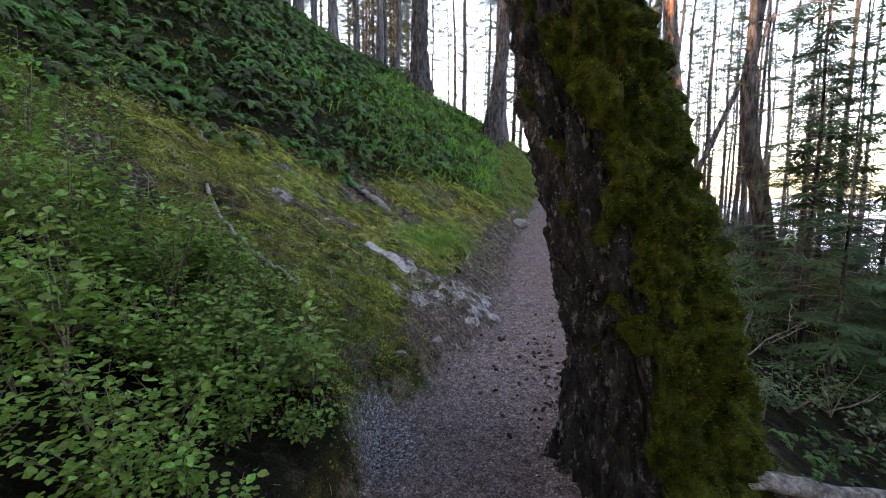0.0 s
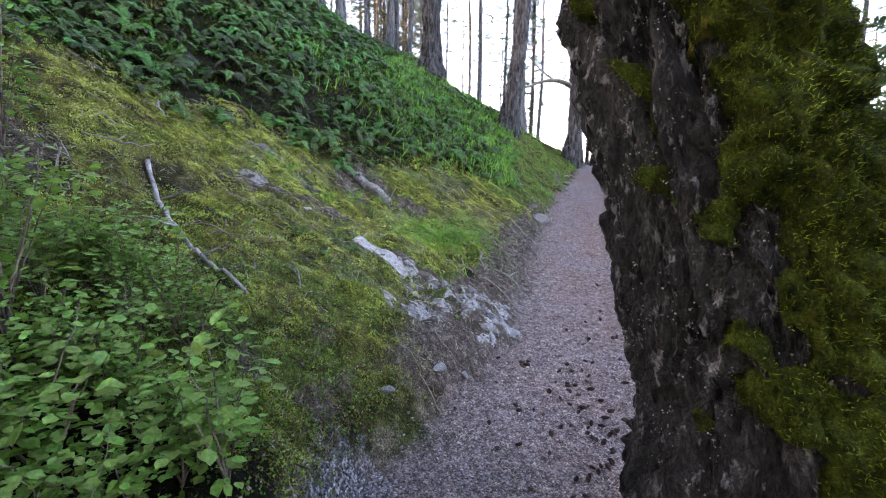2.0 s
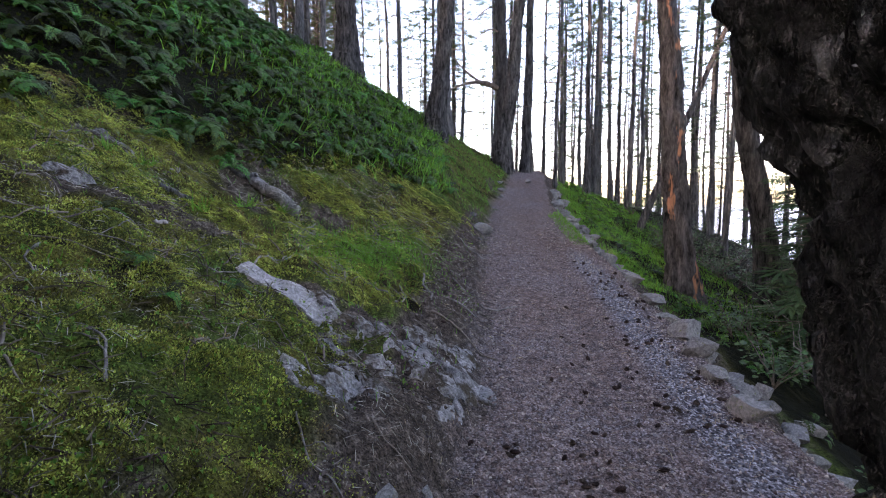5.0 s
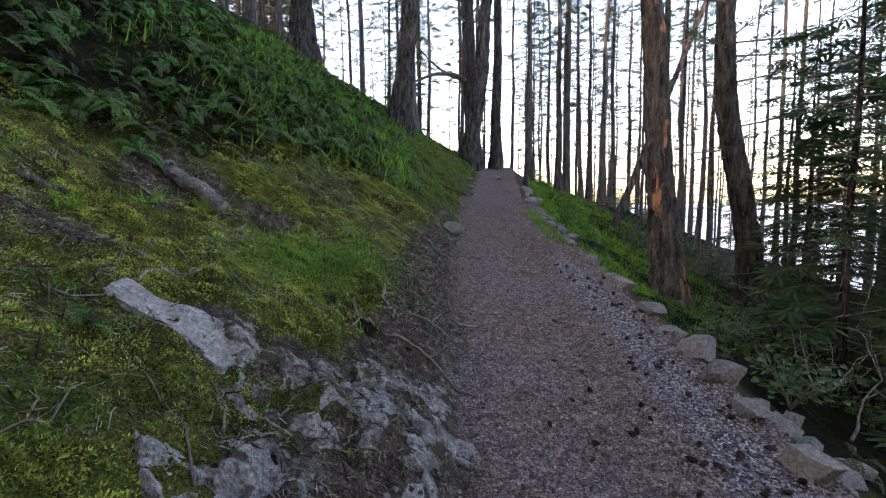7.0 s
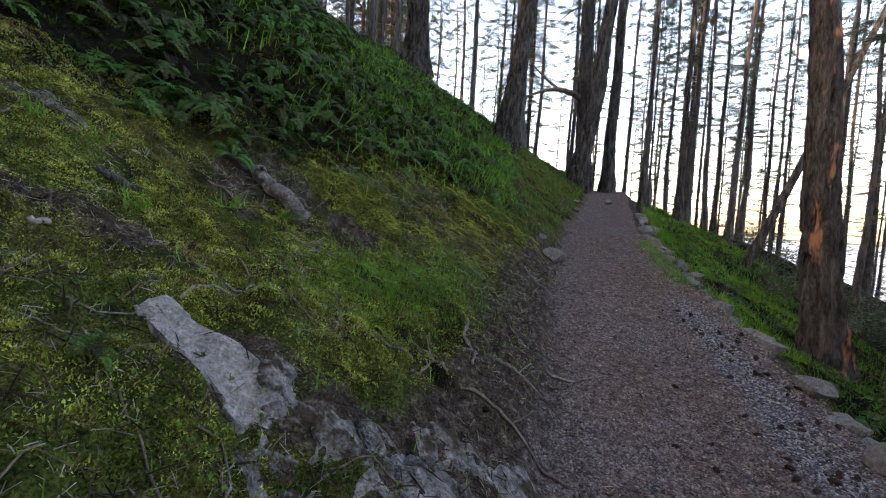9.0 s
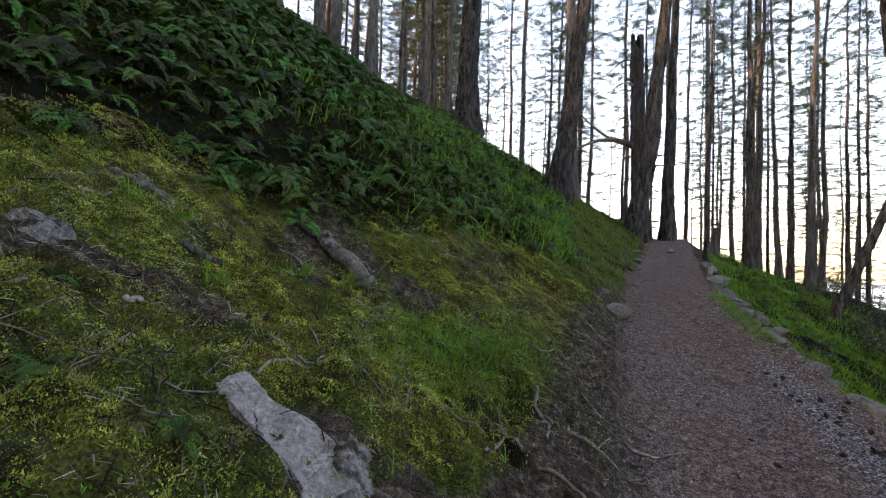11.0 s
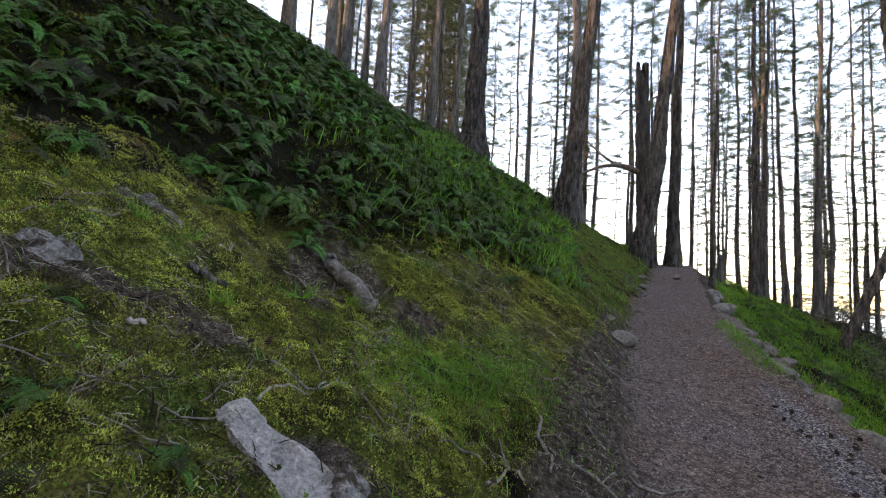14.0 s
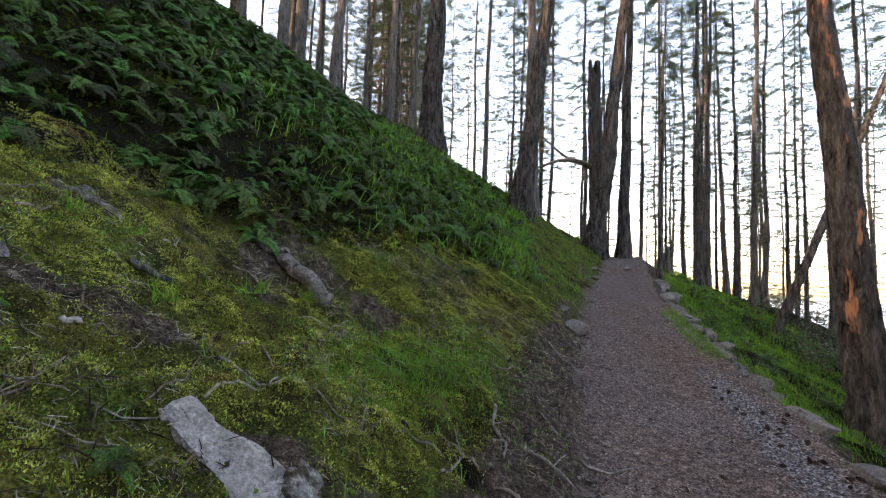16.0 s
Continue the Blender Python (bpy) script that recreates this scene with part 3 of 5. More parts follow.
for i, (x, y, d, lx, h, cr, bend) in enumerate(((6.42, 16.2, .26, .0, 14, 5, .12), (7.0, 17.0, .24, .03, 14, 5, .0), (8.4, 18.5, .22, -.03, 15, 5, .03), (8.15, 17.5, .2, .0, 14, 5.5, .0),
                                                (7.7, 16.05, .24, .035, 15, 5, .0), (8.75, 17.2, .21, .02, 14, 4.5, .0), (10.3, 18.5, .18, .0, 13, 4, .0), (11.2, 17.0, .2, .01, 14, 3.6, .02), (9.6, 14.2, .2, .02, 14, 4, .02),
                                                (9.8, 11.6, .2, .01, 13, 4.0, .02), (11.6, 13.6, .22, -.01, 15, 3.4, .02), (5.9, 20.5, .2, .0, 14, 6, .0), (6.9, 21.5, .2, .02, 15, 6, .0))):
    conifer("fir_tree", "tall thin dark fir on the seaward slope", x, y, d * .85, (lx, 0), h, M_BARK_GREY if i % 3 else M_BARK, cr * .5, .62, 2.2, 20 + i, bend + .05, group="firs on the seaward slope", spread=1.7, gap=.085, size=.17, high=.2)
for i, (x, y, d, lx) in enumerate(((-5.7, 17.6, .42, 0), (-5.45, 18.4, .44, 0), (-5.3, 20, .28, 0), (-4.05, 17.7, .38, .04), (-3.8, 21.2, .22, 0), (-2.45, 18.6, .32, .02), (-2.0, 20.6, .27, .05), (-7.4, 18.2, .4, 0), (-8.2, 16.4, .42, 0), (-6.6, 20.6, .3, 0))):
    conifer("fir_tree", "grey-barked fir at the top of the fern bank", x, y, d, (lx, 0), 16, M_BARK_GREY, 6.5, .9, 1.0, 50 + i, 0, group="firs on the hilltop", spread=1.6)


# ---- a forked tree, a broken snag, leaning stems ----
def forked_tree():
    t = thing("forked_tree", "dark crooked tree that forks above head height", "tree", at=spot(6.95, 9.85, -.1))
    z = np.linspace(-.3, 4.9, 60)
    main = np.stack([-.12 * z + .1 * np.sin(z * 1.3), .03 * z, z], -1)
    v, f = tube(main, np.interp(z, (-.3, .3, 4.9), (.3, .21, .15)), 30, .16, 5)
    part("trunk", make_mesh("fork_trunk", v, f, M_BARK), t)
    for sx, bow, h, rr in ((-.1, .3, 7.5, .12), (.32, -.25, 7.0, .09)):
        q = np.linspace(0, 1, 30)
        line = main[-8 if sx > 0 else -3] + np.stack([sx * q * 3 + bow * np.sin(q * 3.1) * .5, .1 * q, h * q], -1)
        v, f = tube(line, np.linspace(rr, .03, 30), 14, .14, 6)
        part("limb", make_mesh("fork_limb", v, f, M_BARK), t)
    lines, limbs = [], []
    for i in range(42):
        h = rng.uniform(2.5, 11.5)
        a, l = rng.uniform(0, 6.28), rng.uniform(.5, 1.7)
        q = np.linspace(0, 1, 5)[:, None]
        pts = np.array([-.12 * min(h, 5) + .05, .1, h]) + q * np.array([math.cos(a), math.sin(a), rng.uniform(-.2, .2)]) * l
        limbs.append(tube(pts, np.linspace(.02, .004, 5), 4, cap=False))
        if h > 4:
            lines.append((pts, .25))
    v, f = joined(limbs)
    tagged(part("branch", make_mesh("fork_branch", v, f, M_TWIG), t), kind="stuff")
    v, f = sprays(lines, rng)
    tagged(part("crown", make_mesh("fork_crown", v, f, M_NEEDLE, False), t), kind="stuff")


def snag():
    t = thing("snag", "broken dead fir snag with a splintered top on the crest", "tree", at=spot(3.95, 16.8, -.1))
    z = np.linspace(-.3, 5.3, 70)
    v, f = tube(np.stack([-.03 * z, 0 * z, z], -1), np.interp(z, (-.3, .3, 5.3), (.34, .23, .17)), 34, .2, 9, cap=False)
    top = v[:, 2] > 5.1
    v[top, 2] += .55 * rng.rand(top.sum()) - .2
    f.append(tuple(range(len(v) - 34, len(v))))
    part("trunk", make_mesh("snag_trunk", v, f, M_BARK_GREY), t)
    for a, h, l, rr in ((3.3, 2.35, 2.2, .1), (2.9, 2.5, 1.9, .07), (3.6, 3.9, 1.2, .03), (.2, 4.4, .9, .03), (3.2, 4.6, 1.0, .025)):
        q = np.linspace(0, 1, 14)
        line = np.stack([math.cos(a) * l * q, math.sin(a) * l * q, h + (.25 * np.sin(q * 4) if rr != .07 else 1.5 * q ** 2 - .1 * q)], -1)
        v, f = tube(line, np.linspace(rr, .012, 14), 9, .2, int(h * 10))
        part("dead_limb", make_mesh("dead_limb", v, f, M_TWIG), t, "bare crooked dead limb")


def simple_trunk(name, label, x, y, diam, lean, height, mat, seed, z_from=-.3):
    z = np.linspace(z_from, height, 40)
    v, f = tube(np.stack([lean[0] * z, lean[1] * z, z], -1), diam / 2 * np.interp(z, (0, height), (1, .6)), 16, .15, seed)
    t = thing(name, label, "tree", at=spot(x, y, -.05))
    part("trunk", make_mesh(name + "_trunk", v, f, mat), t)
    return t


forked_tree()
snag()
simple_trunk("leaning_trunk", "bare dark trunk leaning far out over the slope", 6.7, 13.7, .19, (.44, .0), 6, M_BARK, 3)
simple_trunk("stump", "short weathered stump beside the trail crest", 5.75, 16.6, .22, (.02, 0), .75, M_BARK_GREY, 4)

# young firs, dark and dense, below the trail
for i, (x, y, h, sp) in enumerate(((6.0, 7.6, 6.5, 1.25), (7.3, 7.0, 4.4, 1.3), (8.3, 8.7, 7.5, 1.6), (7.4, 5.6, 3.7, 1.2), (9.6, 7.6, 7.5, 1.7), (8.8, 10.9, 6.0, 1.5), (6.4, 4.6, 3.4, 1.1), (10.8, 9.6, 8, 1.8), (5.6, 2.6, 3.2, 1.2), (8.0, 3.6, 3.6, 1.3), (5.3, 6.1, 2.6, .9), (6.7, 8.7, 4.2, 1.2), (7.7, 9.5, 5.0, 1.3), (9.2, 5.2, 4.6, 1.5), (11.5, 7, 8, 1.9), (7.9, 6.2, 4.4, 1.4), (12.6, 9.5, 8, 1.9), (12.5, 12.5, 7, 1.8), (4.6, .4, 5.5, 1.5), (6.2, -1.2, 7, 1.8), (3.6, -2.6, 6.5, 1.7), (7.6, 1.2, 7, 1.8), (5.2, -4.6, 8, 2.0), (1.2, -6.5, 7, 1.9))):
    conifer("young_fir", "dark dense young fir on the shaded slope", x, y, .13, (.01, 0), h, M_BARK, .3, 3.4, .6, 70 + i, 0, sp, .1, "young firs below the trail", M_NEEDLE_DARK, size=.34, gap=.085, high=.3)

# the wood farther off: a handful of grown firs, copied
protos = []
for i in range(5):
    protos.append(conifer("fir_tree", "tall thin fir in the wood beyond", 14 + 3 * i, 26 + 2.5 * i, .15 + .03 * i, (.01 * (i - 2), 0), 15 + i, M_BARK if i % 2 else M_BARK_GREY, 1.4 + .6 * i, 1.3, 1.8, 90 + i, .05, 1.8, .1, "firs in the wood", gap=.15, size=.24, high=.3, coarse=True))
canopy = []
for i, (x, y) in enumerate(((-8.5, -4), (-10, 8), (7, -8))):
    canopy.append(conifer("fir_tree", "full-crowned old fir shading the hillside", x, y, .4, (.02, 0), 17 + i, M_BARK_GREY, 5.0, 1.7, 1.0, 120 + i, .03, 3.0, .1, "firs shading the trail", gap=.2, size=.5, coarse=True, high=1.2))
fr = np.random.RandomState(5)
spots = [(fr.uniform(11.5, 26), fr.uniform(6, 30)) for _ in range(34)] + [(fr.uniform(3, 20), fr.uniform(21, 48)) for _ in range(40)] + [(fr.uniform(-11, 3), fr.uniform(21, 42)) for _ in range(34)] + [(fr.uniform(-14, 9), fr.uniform(34, 62)) for _ in range(24)]
spots += [(fr.uniform(18, 45), fr.uniform(2, 50)) for _ in range(40)]
shade = [(fr.uniform(-16, -7), fr.uniform(4, 20)) for _ in range(22)] + [(fr.uniform(-14, -3.5), fr.uniform(-20, -1)) for _ in range(26)] + [(fr.uniform(-4, 4), fr.uniform(-22, -4)) for _ in range(12)] + [(fr.uniform(4, 14), fr.uniform(-16, 1)) for _ in range(10)]
for i, (x, y) in enumerate(shade):
    k = fr.uniform(.85, 1.2)
    copy_thing(canopy[i % 3], Matrix.Translation(spot(x, y, -.1)) @ Matrix.Rotation(fr.uniform(0, 6.28), 4, "Z") @ Matrix.Diagonal((k, k, k, 1)))
tall_spots = [(fr.uniform(-7, 5), fr.uniform(20, 31)) for _ in range(26)] + [(fr.uniform(6, 20), fr.uniform(19, 34)) for _ in range(14)]
for i, (x, y) in enumerate(tall_spots):
    k = fr.uniform(1.15, 1.6)
    copy_thing(protos[i % 5], Matrix.Translation(spot(x, y, -.1)) @ Matrix.Rotation(fr.uniform(0, 6.28), 4, "Z") @ Matrix.Diagonal((k * .85, k * .85, k, 1)))
for i, (x, y) in enumerate(spots):
    if math.hypot(x - 4, y - 10) < 6.5:
        continue
    k = fr.uniform(.75, 1.25)
    copy_thing(protos[i % 5], Matrix.Translation(spot(x, y, -.1)) @ Matrix.Rotation(fr.uniform(0, 6.28), 4, "Z") @ Matrix.Diagonal((k, k, k, 1)))


# ---- ferns ----
def frond_mesh(name, length, arch, droop, seed, mat, pairs=21):
    """An arching rib with leaflets growing out of it on both sides, all of one piece."""
    r = np.random.RandomState(seed)
    s = np.linspace(0, 1, pairs + 3)
    bow = .1 * r.normal() * length
    mid = np.stack([bow * s ** 2, length * (s * math.cos(arch) + .12 * s ** 2), length * (s * math.sin(arch) - droop * s ** 2)], -1)
    side = np.array([.0045, 0, 0])
    v = [tuple(p + side * (1.1 - u)) for p, u in zip(mid, s)] + [tuple(p - side * (1.1 - u)) for p, u in zip(mid, s)]
    n = len(mid)
    f = [(i, i + 1, n + i + 1, n + i) for i in range(n - 1)]
    fat = .36 / pairs
    for i in range(2, n - 1):
        u = s[i]
        fw = unit(mid[i + 1] - mid[i])
        l = length * .13 * math.sin(math.pi * min(1, .2 + .8 * u)) ** .75 + .006
        for sg in (-1, 1):
            d = unit(np.array([sg, 0, 0]) + fw * .38 + np.array([0, 0, -.22 + .14 * r.normal()]))
            e, k = fw * length * fat, len(v)
            p = mid[i]
            v += [tuple(p + d * l * .45 + e - [0, 0, .004]), tuple(p + d * l), tuple(p + d * l * .45 - e)]
            f.append((i if sg > 0 else n + i, k, k + 1, k + 2))
    return make_mesh(name, v, f, mat, False)


FRONDS = [frond_mesh("frond", l, a, d, i, M_FERN) for i, (l, a, d) in enumerate(((.46, 1.15, .95), (.4, 1.0, .82), (.36, 1.25, .85), (.5, .95, .8), (.3, .75, .6)))]
fern_protos = []


def fern_plant(x, y, seed, count):
    r = np.random.RandomState(seed)
    t = thing("fern", "green sword fern with arching fronds on the shady bank", "fern", "ferns on the bank", at=spot(x, y))
    for i in range(count):
        o = part("frond", FRONDS[r.randint(5)], t)
        k = r.uniform(.75, 1.15)
        o.matrix_basis = Matrix.Rotation(i * 6.28 / count + r.normal() * .3, 4, "Z") @ Matrix.Rotation(r.normal() * .2, 4, "Y") @ Matrix.Rotation(r.normal() * .15, 4, "X") @ Matrix.Diagonal((k, k, k, 1))
    return t


fr = np.random.RandomState(21)
near_spots, far_spots = [], []
while len(near_spots) < 265 or len(far_spots) < 3600:
    x, y = fr.uniform(-9, 1.6), fr.uniform(3.2, 20)
    d = float(fern_side(x, y))
    if d < -.05 + .25 * fr.normal() or fr.rand() > .45 + .55 * min(1, abs(d) / 1.2):
        continue
    close = d < 3.6 and y < 13.2 and x > -4.8
    if close and len(near_spots) < 265 and fr.rand() < .5:
        near_spots.append((x, y))
    elif len(far_spots) < 3600:
        far_spots.append((x, y))
near_spots += [(fr.uniform(.0, .6) + float(np.interp(y, ALONG, RIGHT_EDGE)) + .9, y) for y in fr.uniform(7.5, 15, 14)]
near_spots += [(-.82, 4.98), (-1.0, 4.6), (-1.25, 4.95), (-1.6, 5.3)]
for i, (x, y) in enumerate(near_spots):
    if i < 7:
        fern_protos.append(fern_plant(x, y, i, (7, 9, 6, 8, 10, 7, 9)[i]))
    else:
        small = .45 if i >= len(near_spots) - 4 else fr.uniform(.7, 1.15)
        n = ground_normal(np.array([x]), np.array([y]))[0]
        lean_q = Vector((0, 0, 1)).rotation_difference(Vector((n[0] * .6, n[1] * .6, 1)).normalized()).to_matrix().to_4x4()
        copy_thing(fern_protos[i % 7], Matrix.Translation(spot(x, y)) @ lean_q @ Matrix.Rotation(fr.uniform(0, 6.28), 4, "Z") @ Matrix.Diagonal((small, small, small, 1)))


def fern_field(name, label, where, seed, mat, scale=(.7, 1.2), count=7):
    """Fronds past counting, in one mesh."""
    r = np.random.RandomState(seed)
    base = frond_mesh("frond_field", .42, 1.1, .9, seed, mat, 10)
    tv = np.array([v.co[:] for v in base.vertices])
    tf = np.array([p.vertices[:] for p in base.polygons])
    xy = np.repeat(np.array(where), count, axis=0) + r.normal(size=(len(where) * count, 2)) * .04
    z = ground_z(xy[:, 0], xy[:, 1])
    v, f = scattered((tv, tf), np.column_stack([xy, z]), turned(len(xy), .28, r, ground_normal(xy[:, 0], xy[:, 1]) * .5 + [0, 0, .5]), r.uniform(*scale, len(xy)))
    tagged(new(name, make_mesh(name, v, f, mat, False)), label, "fern", kind="stuff")


fern_field("fern_thicket", "dense ferns covering the upper hillside", far_spots, 33, M_FERN_FAR, (.55, 1.25), 8)
right = [(float(np.interp(y, ALONG, RIGHT_EDGE)) + .8 + abs(fr.normal()) * 1.4, y) for y in fr.uniform(3, 17, 240)]
fern_field("undergrowth", "low green ferns and herbs on the slope below the path", right, 34, M_FERN_FAR, (.35, .8), 6)


# ---- leafy shrubs beside the start of the trail ----
LEAF = ([(0, 0, 0), (.33, .3, .06), (.36, .62, .05), (0, 1, -.06), (-.36, .62, .05), (-.33, .3, .06), (0, .5, -.03)], [(0, 1, 6), (1, 2, 6), (2, 3, 6), (3, 4, 6), (4, 5, 6), (5, 0, 6)])


def shrub_proto(name, label, seed, stems, height, leaves, leaf_size, mat, spread=.35):
    r = np.random.RandomState(seed)
    t = thing(name, label, "shrub", "leafy shrubs", at=(0, 0, -30))
    P, A, Sz = [], [], []
    for i in range(stems):
        a, q = r.uniform(0, 6.28), np.linspace(0, 1, 8)
        h, o = height * r.uniform(.5, 1.1), spread * r.uniform(.3, 1.2)
        line = np.stack([math.cos(a) * o * q ** 1.3, math.sin(a) * o * q ** 1.3, h * q], -1) + r.normal(size=(8, 3)) * .012 * q[:, None]
        v, f = tube(line, np.linspace(.0065, .002, 8), 5, cap=False)
        part("stem", make_mesh("stem", v, f, M_TWIG), t)
        for k in range(leaves):
            u = r.uniform(.25, 1) ** .8
            p = np.array([np.interp(u, q, line[:, c]) for c in range(3)])
            off = r.normal(size=3) * [.075, .075, .035]
            y = unit(off * [1, 1, .3] + r.normal(size=3) * .02 + 1e-6)
            z = unit(np.array([0, 0, 1.0]) + r.normal(size=3) * .35)
            x = unit(np.cross(y, z))
            P.append(p + off)
            A.append(np.stack([x, y, np.cross(x, y)], -1))
            Sz.append(leaf_size * r.uniform(.5, 1.25))
    v, f = scattered(LEAF, np.array(P), np.array(A), np.array(Sz))
    tagged(part("foliage", make_mesh(name + "_leaves", v, f, mat, False), t), kind="stuff")
    return t


def placed(protos_, xy, r, lo, hi, sink=0.0):
    for i, (x, y) in enumerate(xy):
        k = r.uniform(lo, hi)
        m = Matrix.Translation(spot(x, y, -sink)) @ Matrix.Rotation(r.uniform(0, 6.28), 4, "Z") @ Matrix.Diagonal((k, k, k, 1))
        if i < len(protos_) and protos_[i].location.z < -20:
            protos_[i].matrix_basis = m
        else:
            copy_thing(protos_[i % len(protos_)], m)


fr = np.random.RandomState(9)
bright = [shrub_proto("shrub", "bright green leafy shrub crowding the trail's edge", i, 7, .55 + .1 * i, 44, .062, M_LEAF) for i in range(4)]
tall = [shrub_proto("shrub", "tall thin-stemmed shrub with sparse green leaves", 10 + i, 6, 1.05 + .1 * i, 60, .058, M_LEAF, .32) for i in range(2)]
xy = []
while len(xy) < 62:
    x, y = fr.uniform(-2.9, -.5), fr.uniform(1.0, 3.35)
    if x + .9 * y > -.3 and x < -.64 - .02 * (3.3 - y) and (y < 2.75 or x < -1.1):
        xy.append((x, y))
placed(bright, xy, fr, .5, .95)
placed(tall, [(-1.55, 1.85), (-1.95, 2.4), (-2.3, 3.0), (-2.6, 2.2), (-2.0, 1.5), (-2.9, 3.3), (-3.3, 3.6), (-2.75, 3.9)], fr, .75, 1.05)
dark = [shrub_proto("shrub", "dark green low shrub on the seaward slope", 30 + i, 8, .5, 24, .05, M_LEAF_DARK, .4) for i in range(3)]
placed(dark, [(float(np.interp(y, ALONG, RIGHT_EDGE)) + fr.uniform(1.0, 4.2) + (1.6 if y > 8.5 else 0), y) for y in fr.uniform(3.5, 18, 56)], fr, .7, 1.4)


# ---- rocks ----
def stone_mesh(name, seed, mat, flat=.6, angular=.5, detail=3):
    r = np.random.RandomState(seed)
    bm = bmesh.new()
    bmesh.ops.create_icosphere(bm, subdivisions=detail, radius=1)
    v = np.array([p.co[:] for p in bm.verts])
    box = turned(1, 1.0, r)[0]
    for k in range(17):
        n = box[:, k % 3] * (1 if k < 3 else -1) if k < 6 else unit(r.normal(size=3))
        d = r.uniform(.36, .62) if k < 6 else r.uniform(.4, .6)
        over = np.maximum(v @ n - d, 0)
        v = v - over[:, None] * n * (1 - .12 * (1 - angular))
    v = v * 1.55 * (1 + .05 * (fbm(v * 3 + seed, 4)[:, None] - .5)) * [1, r.uniform(.6, .9), flat]
    for p, c in zip(bm.verts, v):
        p.co = c
    me = bpy.data.meshes.new(name)
    bm.to_mesh(me)
    bm.free()
    me.materials.append(mat)
    return me


STONES = [stone_mesh("stone", i, M_ROCK, .45 + .07 * (i % 4), .8) for i in range(8)]


def stone(x, y, size, label, seed, sink=.3, group="stones edging the trail", squash=1.0, turn=None, mesh=None):
    ob = new("stone", mesh or STONES[seed % 8])
    r = np.random.RandomState(seed)
    ob.matrix_basis = Matrix.Translation(spot(x, y, size * .5 * squash * (1 - 2 * sink))) @ Matrix.Rotation(r.uniform(0, 6.28) if turn is None else turn, 4, "Z") @ Matrix.Rotation(r.normal() * .15, 4, "X") @ Matrix.Diagonal((size, size, size * squash, 1))
    return tagged(ob, label, "stone", group)


for i, (x, y, s) in enumerate(((2.72, 6.75, .24), (2.92, 7.55, .24), (3.1, 7.95, .27), (3.22, 8.7, .24), (3.22, 9.25, .2), (3.42, 9.6, .19), (2.35, 5.55, .2), (2.5, 5.95, .24), (2.2, 5.2, .17), (2.05, 4.75, .18), (2.62, 6.35, .18), (2.95, 5.6, .16), (2.75, 5.1, .2), (3.05, 5.25, .15), (2.5, 4.75, .16))):
    stone(x, y, s * .66, "pale flat-topped edging stone at the trail's drop", 40 + i, .24, squash=1.15, turn=1.0 + .9 * (i % 4))
fr = np.random.RandomState(14)
for i in range(80):
    y = fr.uniform(9.3, 14.4)
    stone(float(np.interp(y, ALONG, RIGHT_EDGE)) + .12 + abs(fr.normal()) * .16, y, fr.uniform(.07, .17), "grey rubble stone heaped along the trail edge", 100 + i, .18)
for i in range(26):
    y = fr.uniform(4.0, 9.2)
    stone(float(np.interp(y, ALONG, RIGHT_EDGE)) + .1 + abs(fr.normal()) * .2, y, fr.uniform(.05, .12), "small grey stone half buried at the trail edge", 200 + i, .25)
stone(1.62, 9.72, .17, "pale rounded stone at the foot of the bank", 7, .2)
for i, (x, y, s) in enumerate(((2.95, 13.6, .13), (3.1, 14.2, .1), (2.85, 13.1, .08), (4.1, 15.0, .1), (-.35, 3.65, .05), (-.05, 4.1, .07), (.12, 4.25, .05), (.55, 2.35, .06), (1.45, 9.2, .07), (1.2, 8.5, .06), (1.55, 10.2, .08))):
    stone(x, y, s, "small pale stone lying by the path", 300 + i, .2)


